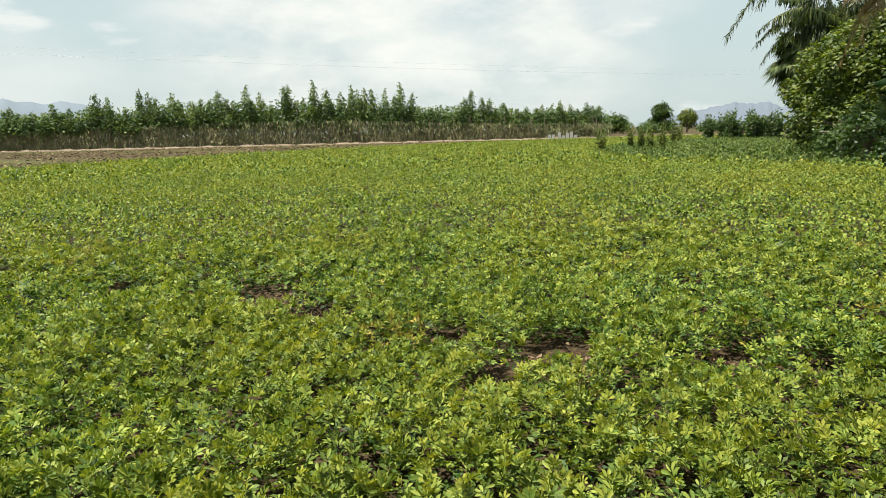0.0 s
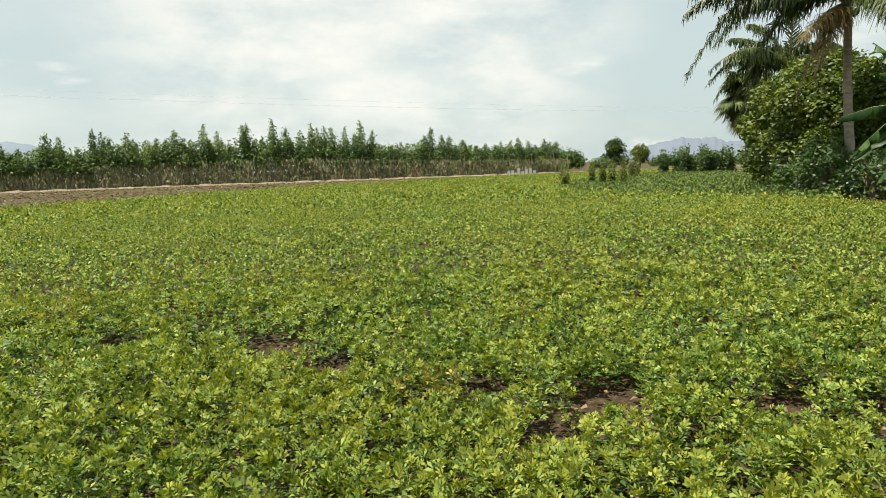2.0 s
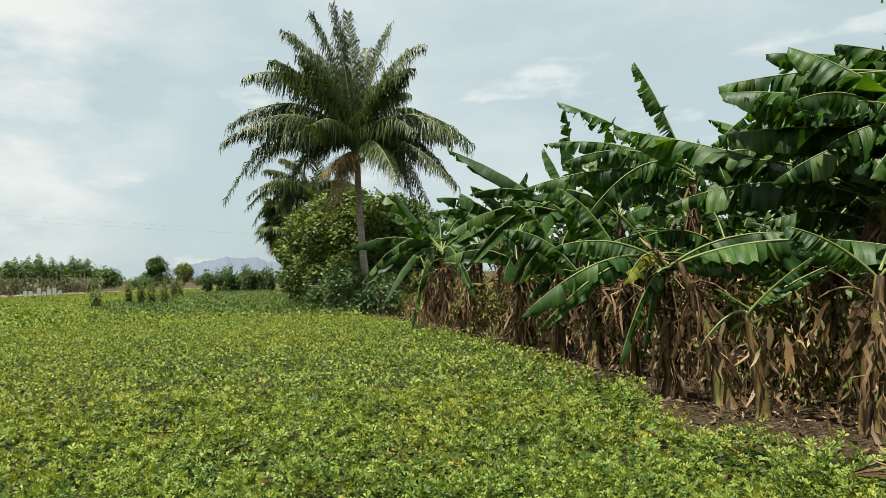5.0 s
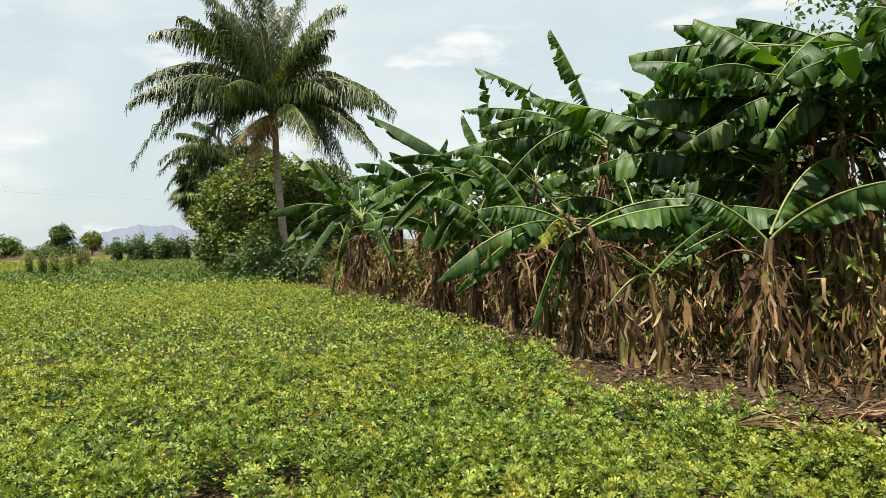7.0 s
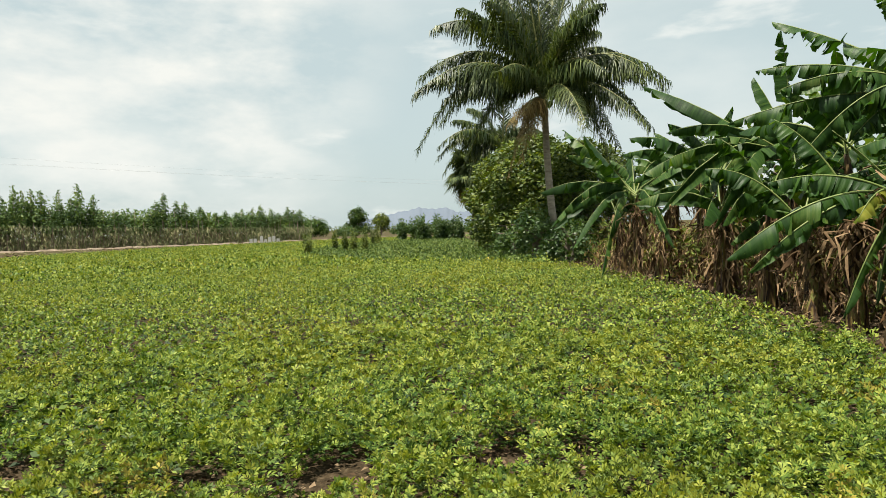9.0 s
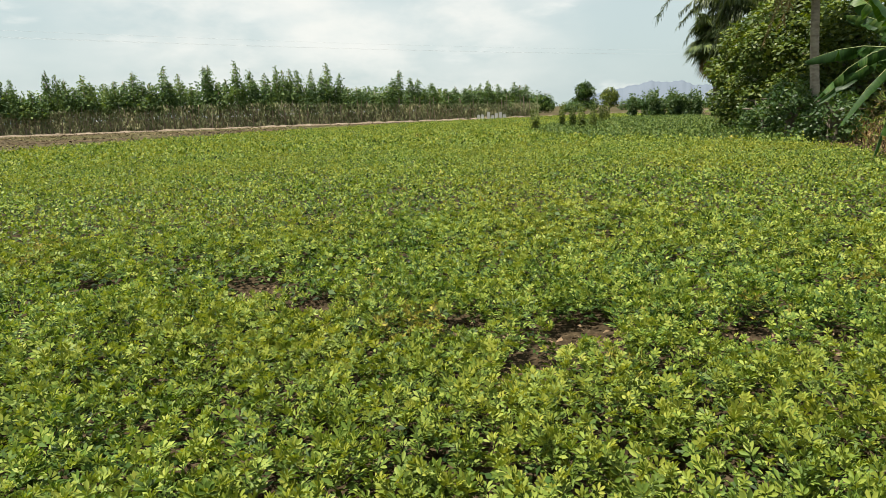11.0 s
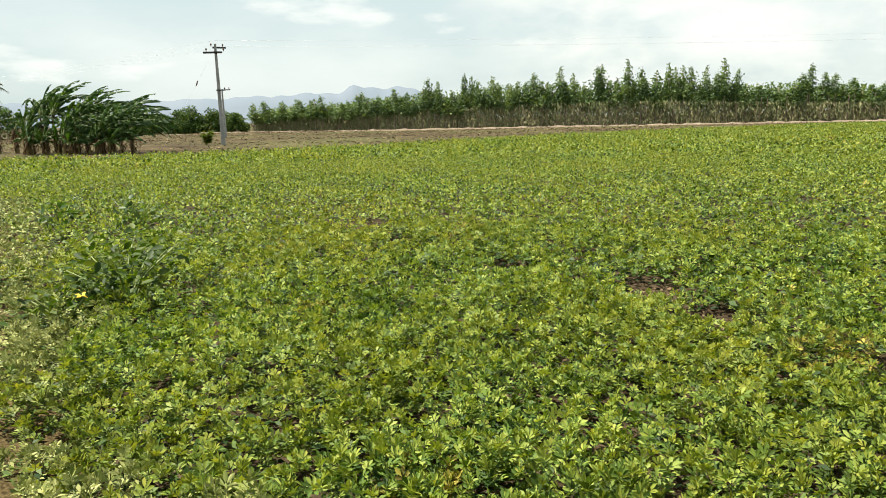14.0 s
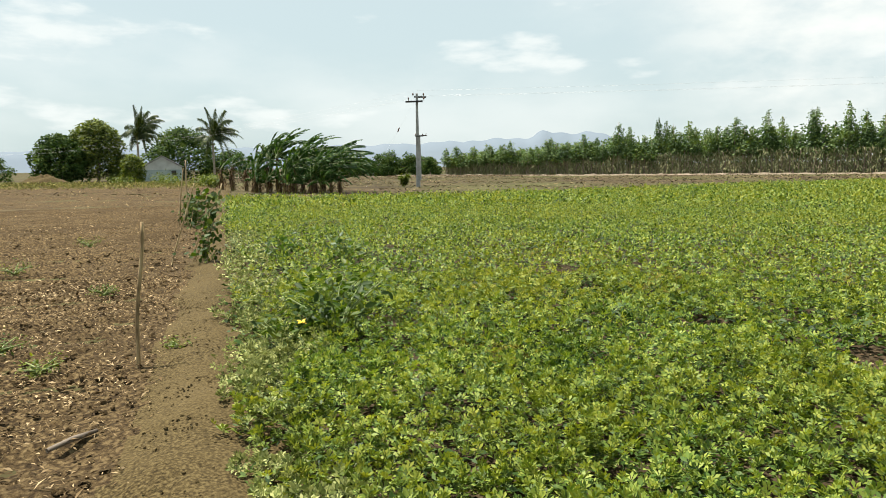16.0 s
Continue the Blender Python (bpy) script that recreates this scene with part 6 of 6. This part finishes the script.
# ---------------------------------------------------------------- tilled field litter, stakes and weeds
def field_litter():
    """Straw flakes and clods over the tilled soil, thinning with distance."""
    g = np.random.default_rng(51)
    n = 86000
    far = g.random(n) < 0.3
    u = np.where(far, g.uniform(0, 1, n) ** 1.3 * 24 - 1.0, g.uniform(-1.0, 11, n))
    v = np.where(far, 0.12 + g.uniform(0, 1, n) ** 1.5 * 17, 0.1 + g.uniform(0, 1, n) ** 1.2 * 6.5)
    keep = g.uniform(0, 1, n) < np.clip(0.7 + 0.5 * waves(u, v * 0.5, 61, 1.6) + 0.35 * np.sin(u * 8.5), 0.1, 1) * np.clip((v - 0.35) / 0.5, 0.08, 1)
    u, v = u[keep], v[keep]
    n = len(u)
    x = u * E_ALONG.x + (v + 0.17) * E_LEFT.x
    y = u * E_ALONG.y + (v + 0.17) * E_LEFT.y
    size = np.clip(g.gamma(2.5, 0.0075, n) + 0.006 + 0.002 * np.hypot(u, v), 0, 0.08)
    flake = ([(0, 0, 0), (0.5, -0.13, 0.14), (1, 0, -0.03), (0.5, 0.13, 0.06)], [(0, 1, 2, 3)])
    vv, ff = scatter(np.stack([x, y, 0.03 + g.uniform(0, 0.035, n)], -1), np.stack([g.normal(0, 0.5, n), g.normal(0, 0.5, n), np.ones(n)], -1), size, *flake)
    tagged(put("field_straw", quad_mesh("field_straw", vv, ff), M_STRAW), "scattered dry leaves and straw on tilled soil", "straw", kind="stuff")
    n = 34000
    u, v = 9 + g.uniform(0, 1, n) ** 1.4 * 78, 1.0 + g.uniform(0, 1, n) * 75
    u = np.round(u / 0.74) * 0.74 + g.normal(0, 0.14, n)
    x = u * E_ALONG.x + (v + 0.17) * E_LEFT.x
    y = u * E_ALONG.y + (v + 0.17) * E_LEFT.y
    vv, ff = scatter(np.stack([x, y, 0.03 + 0.0 * u], -1), np.stack([g.normal(0, 0.5, n), g.normal(0, 0.5, n), np.ones(n)], -1), np.clip(g.gamma(3, 0.02, n) + 0.03, 0, 0.16), *flake)
    tagged(put("field_straw", quad_mesh("field_straw", vv, ff), M_STRAW), "scattered dry stalks on the far tilled soil", "straw", kind="stuff")
    n = 5200
    u = g.uniform(0, 1, n) ** 1.5 * 20 - 1.0
    v = 0.55 + g.uniform(0, 1, n) ** 1.5 * 14
    x = u * E_ALONG.x + (v + 0.17) * E_LEFT.x
    y = u * E_ALONG.y + (v + 0.17) * E_LEFT.y
    lump = ([(1, 0, 0), (0, 1, 0), (-1, 0, 0), (0, -1, 0), (0.6, 0.5, 0.7), (-0.5, 0.6, 0.8), (-0.6, -0.5, 0.6), (0.5, -0.6, 0.7)],
            [(0, 1, 5, 4), (1, 2, 6, 5), (2, 3, 7, 6), (3, 0, 4, 7), (4, 5, 6, 7)])
    vv, ff = scatter(np.stack([x, y, np.full(n, 0.02)], -1), np.stack([g.normal(0, 0.3, n), g.normal(0, 0.3, n), np.ones(n)], -1), np.clip(g.gamma(2.0, 0.008, n) + 0.004, 0, 0.045), *lump)
    vv = vv + np.random.default_rng(3).normal(0, 0.003, vv.shape)
    m = 4500
    u, v = g.uniform(-1, 9, m), g.uniform(-0.15, 0.75, m)
    grit = scatter(np.stack([u * E_ALONG.x + (v + 0.17) * E_LEFT.x, u * E_ALONG.y + (v + 0.17) * E_LEFT.y, 0.008 + 0.09 * np.exp(-(((v - 0.28) / 0.32) ** 2))], -1),
                   np.stack([g.normal(0, 0.3, m), g.normal(0, 0.3, m), np.ones(m)], -1), g.gamma(2, 0.0024, m) + 0.002, *lump)
    tagged(put("soil_grit", quad_mesh("soil_grit", *grit), M_PATH), "small lumps of dry earth on the bund", "clods", kind="stuff")
    tagged(put("soil_clods", quad_mesh("soil_clods", vv, ff), M_TILLED), "broken clods of brown earth on the tilled field", "clods", kind="stuff")


field_litter()


def stake(x, y, tall, r, lean, label, seed):
    g = np.random.default_rng(seed)
    n = 14
    s = np.linspace(0, 1, n)
    p = np.stack([x + lean[0] * s + 0.008 * np.sin(s * 9 + seed), y + lean[1] * s + 0.008 * np.cos(s * 7), -0.05 + (tall + 0.05) * s], -1)
    ob = put("wooden_stake", tube_mesh("wooden_stake", p, r * (1 - 0.25 * s) * (1 + 0.12 * g.normal(0, 1, n) * 0.6), 8), M_POST)
    return tagged(ob, label, "stake", "stakes along the bund")


stake(-5.17, 3.23, 1.22, 0.017, (0.06, 0.1), "thin weathered wooden stake stuck in the tilled soil", 1)
stake(-9.4, 7.35, 1.4, 0.015, (0.2, 0.35), "wooden stake carrying a climbing bean vine", 2)
stake(-10.2, 7.35, 1.4, 0.014, (0.3, 0.35), "thin leaning stick beside the bean vine", 3)
stake(-15.6, 12.0, 1.9, 0.02, (-0.1, 0.1), "wooden stake further along the bund", 4)
stake(-16.4, 12.3, 1.7, 0.018, (0.2, 0.1), "leaning wooden stake further along the bund", 5)
for q, (a, b, lab) in enumerate((((-4.08, 1.92), (-4.11, 2.24), "dry broken stick lying on the tilled soil"), ((-6.6, 1.4), (-6.1, 2.0), "dry broken stick lying among straw"))):
    pts = [(a[0], a[1], 0.052), ((a[0] + b[0]) / 2, (a[1] + b[1]) / 2, 0.06), (b[0], b[1], 0.052)]
    tagged(put("stick", tube_mesh("stick", pts, [0.014, 0.017, 0.012], 7), M_BARK), lab, "stick")


def field_end_weeds():
    """Low yellowing weeds in patches across the far end of the tilled field."""
    g = np.random.default_rng(64)
    n = 20000
    u, w = g.uniform(-1.3, 1.05, n), g.uniform(0, 1, n) ** 0.8
    x = (1 - w) * (-57 + 10 * u) + w * (-85 + 20 * u)
    y = (1 - w) * (32.0 + 5.5 * u) + w * (48 + 4 * u)
    keep = waves(x, y, 65, 4.5, 3) + w * 1.2 - 0.45 + g.normal(0, 0.25, n) > 0
    x, y = x[keep], y[keep]
    n = len(x)
    pos = np.stack([x, y, 0.02 + g.uniform(0, 1, n) ** 1.6 * 0.26], -1)
    blade = ([(0, -0.1, 0), (0.6, -0.16, 0.08), (1, 0, 0.02), (0.55, 0.17, 0.1)], [(0, 1, 2, 3)])
    lean = np.stack([g.normal(0, 0.7, n), g.normal(0, 0.7, n), g.uniform(0.1, 1.0, n)], -1)
    me = quad_mesh("field_end_weeds", *blades(pos, lean, g.normal(0, 0.6, (n, 3)) + [0, 0, 1.0], g.gamma(3, 0.05, n) + 0.06, *blade))
    tagged(put("field_end_weeds", me, M_VERGE), "low yellow-green weeds at the far end of the tilled field", "weeds", kind="stuff")


field_end_weeds()


def bean_vine(x, y, tall, lean, seed, dry=True):
    """A bean vine climbing a stake, with heart-shaped leaves and dry tendrils at its foot."""
    g = np.random.default_rng(seed)
    root = thing("bean_vine", x, y, 0.0, "green climbing bean vine with broad leaves on its stake", "vine")
    s = np.linspace(0, 1, 40)
    p = np.stack([lean[0] * s + 0.05 * np.cos(s * 22), lean[1] * s + 0.05 * np.sin(s * 22), 0.02 + tall * s], -1)
    put("stem", quad_mesh("stem", *tube(p, 0.008, 5)), M_RIB, root)
    n = 330
    k = g.uniform(0.12, 1.03, n)
    pos = np.stack([lean[0] * k, lean[1] * k, tall * k], -1) + g.normal(0, 1, (n, 3)) * np.array([0.11, 0.11, 0.06]) * g.uniform(0.5, 1.5, (n, 1))
    leaf = ([(0, 0, 0), (0.25, -0.42, 0.03), (0.65, -0.3, 0.02), (1, 0, -0.08), (0.65, 0.3, 0.02), (0.25, 0.42, 0.03)], [(0, 1, 2, 3), (0, 3, 4, 5)])
    put("foliage", quad_mesh("foliage", *scatter(pos, g.normal(0, 0.5, (n, 3)) + [0.2, -0.5, 0.5], g.uniform(0.04, 0.115, n), *leaf)), M_WEED, root)
    if dry:
        for q in range(12):
            e = g.normal(0, 0.22, 2)
            put("dry_stalk", quad_mesh("dry_stalk", *tube([(e[0] * 1.5 - 0.2, e[1] * 1.5, 0.03), (e[0] - 0.1, e[1], 0.2), (0.02, 0.02, g.uniform(0.3, 0.7))], [0.006, 0.006, 0.004], 4)), M_STRAW, root, "dry straw-coloured stalk")
    return root


bean_vine(-9.38, 7.38, 1.18, (0.1, 0.2), 1)
bean_vine(-15.5, 12.1, 0.95, (0.0, 0.2), 2)
bean_vine(-16.3, 12.5, 0.85, (0.2, 0.0), 3)


def broad_weed(x, y, tall, wide, label, seed, n=160, leaf=(0.09, 0.17), material=M_WEED, flower=0, base=0.0):
    g = np.random.default_rng(seed)
    root = thing("broadleaf_weed", x, y, base, label, "weed")
    tips = []
    for q in range(7):
        a = q * 0.9 + g.uniform(-0.3, 0.3)
        e = np.array([math.cos(a) * wide * 0.5, math.sin(a) * wide * 0.5, tall * g.uniform(0.7, 1.0)])
        put("stem", quad_mesh("stem", *tube([(0, 0, 0), e * [0.4, 0.4, 0.6], e], [0.012, 0.009, 0.005], 5)), M_RIB, root)
        tips.append(e)
    tips = np.array(tips)
    k = g.integers(0, 7, n)
    t = g.uniform(0.25, 1.05, n)[:, None]
    pos = tips[k] * [1, 1, 1] * np.concatenate([t, t, t ** 0.8], 1) + g.normal(0, wide * 0.11, (n, 3))
    pos[:, 2] = np.abs(pos[:, 2])
    blade = ([(0, 0, 0), (0.35, -0.26, 0.04), (0.7, -0.2, 0.03), (1, 0, -0.07), (0.7, 0.2, 0.03), (0.35, 0.26, 0.04)], [(0, 1, 2, 3), (0, 3, 4, 5)])
    put("foliage", quad_mesh("foliage", *scatter(pos, g.normal(0, 0.45, (n, 3)) + [0, 0, 0.8], g.uniform(*leaf, n), *blade)), material, root)
    # made-up tuft of small yellow blades in place of a single yellow leaf
    for q in range(flower):
        c = tips[q] + [0, 0, 0.03]
        vs, fs = scatter(np.repeat(c[None], 7, 0), np.array([[math.cos(i) * 0.5, math.sin(i) * 0.5, 1] for i in range(7)]), 0.05, *LEAF4, spin=np.arange(7) * 0.9)
        put("flower", quad_mesh("flower", vs, fs), M_YELLOW, root, "small yellow leaf tuft")
    return root


broad_weed(-4.3, 4.75, 0.58, 0.9, "taller dark broadleaf weed growing out of the crop", 1, 320, (0.06, 0.12), M_WEED)
broad_weed(-5.0, 5.55, 0.55, 0.75, "leafy broadleaf weed growing out of the crop", 2, 220, (0.06, 0.12), M_WEED)
broad_weed(-4.3, 4.1, 0.42, 0.45, "leafy broadleaf weed with a yellow leaf tuft", 3, 110, (0.06, 0.11), M_WEED, 1)
broad_weed(-8.2, 8.0, 0.55, 0.7, "dark leafy weed at the crop's edge", 4, 110, (0.08, 0.15), M_SHRUB)
broad_weed(-7.2, 8.4, 0.5, 0.6, "dark leafy weed at the crop's edge", 5, 90, (0.08, 0.15), M_SHRUB)
for q, (wx, wy, wt, ww) in enumerate([(-11.4, 5.4, 0.28, 0.7), (-6.6, 2.85, 0.2, 0.55), (-5.7, 2.75, 0.16, 0.4), (-8.4, 5.0, 0.2, 0.4), (-14, 8.2, 0.3, 0.6), (-5.3, 3.75, 0.12, 0.3)]):
    broad_weed(wx, wy, wt * 0.55, ww * 0.8, "low yellow-green weed on the tilled soil", 20 + q, 200, (0.02, 0.045), M_BUSH, base=0.03)
for q, (wx, wy, wt, ww) in enumerate([(-62, 46, 0.9, 3.0), (-70, 46, 0.7, 3.0), (-55, 45, 0.8, 2.5), (-78, 58, 1.0, 3.0), (-31.2, 45.6, 1.0, 0.8), (-48, 40, 1.0, 1.6), (-52, 44, 1.2, 1.2)]):
    broad_weed(wx, wy, wt, ww, "wild green bush on the fallow land", 40 + q, 420, (0.16, 0.3), M_BUSH, base=-0.02)


def tall_straws():
    """Dry grass tufts along the far side of the field and the track."""
    g = np.random.default_rng(71)
    n = 9000
    x = g.uniform(-70, 60, n)
    y = np.interp(x, [-70, 0, 60], [97, 98.6, 101]) + g.normal(0, 1.0, n)
    v, f = scatter(np.stack([x, y, np.full(n, 0.05)], -1), np.stack([g.normal(0, 0.4, n), -np.ones(n), g.normal(0, 0.3, n)], -1), g.uniform(0.25, 0.7, n),
                   [(-0.3, -0.05, 0), (0.4, -0.06, 0.03), (1, 0, 0), (0.4, 0.06, -0.03)], [(0, 1, 2, 3)], spin=np.pi / 2 + g.normal(0, 0.4, n))
    tagged(put("dry_grass", quad_mesh("dry_grass", v, f), M_STRAW), "dry straw-coloured grass along the dirt track", "grass", kind="stuff")


tall_straws()


def fallow_stubble():
    """Stubble, weeds and clods over the fallow strips beyond the crop."""
    g = np.random.default_rng(72)
    n = 42000
    x = g.uniform(-95, 62, n)
    y = g.uniform(24, 97, n)
    keep = ~inside(x, y, FIELD) & (x * E_LEFT.x + y * E_LEFT.y < 22 + 10 * g.random(n))
    keep &= g.random(n) < np.clip(0.6 + 0.55 * waves(x * 0.35, y, 75, 0.5), 0.12, 1)
    x, y = x[keep], y[keep]
    n = len(x)
    tuft = [(-0.6, -0.12, 0.02), (0.3, -0.2, 0.12), (0.9, 0.06, 0.04), (0.2, 0.22, 0.1)]
    v, f = scatter(np.stack([x, y, np.full(n, 0.005)], -1), np.stack([g.normal(0, 0.35, n), g.normal(0, 0.35, n), np.ones(n)], -1), np.clip(g.gamma(3, 0.045, n) + 0.06, 0, 0.3), tuft, [(0, 1, 2, 3)], spin=g.uniform(0, 6.28, n))
    tagged(put("fallow_stubble", quad_mesh("fallow_stubble", v, f), M_STUBBLE), "brown stubble and sparse green weeds on fallow land", "stubble", kind="stuff")


fallow_stubble()
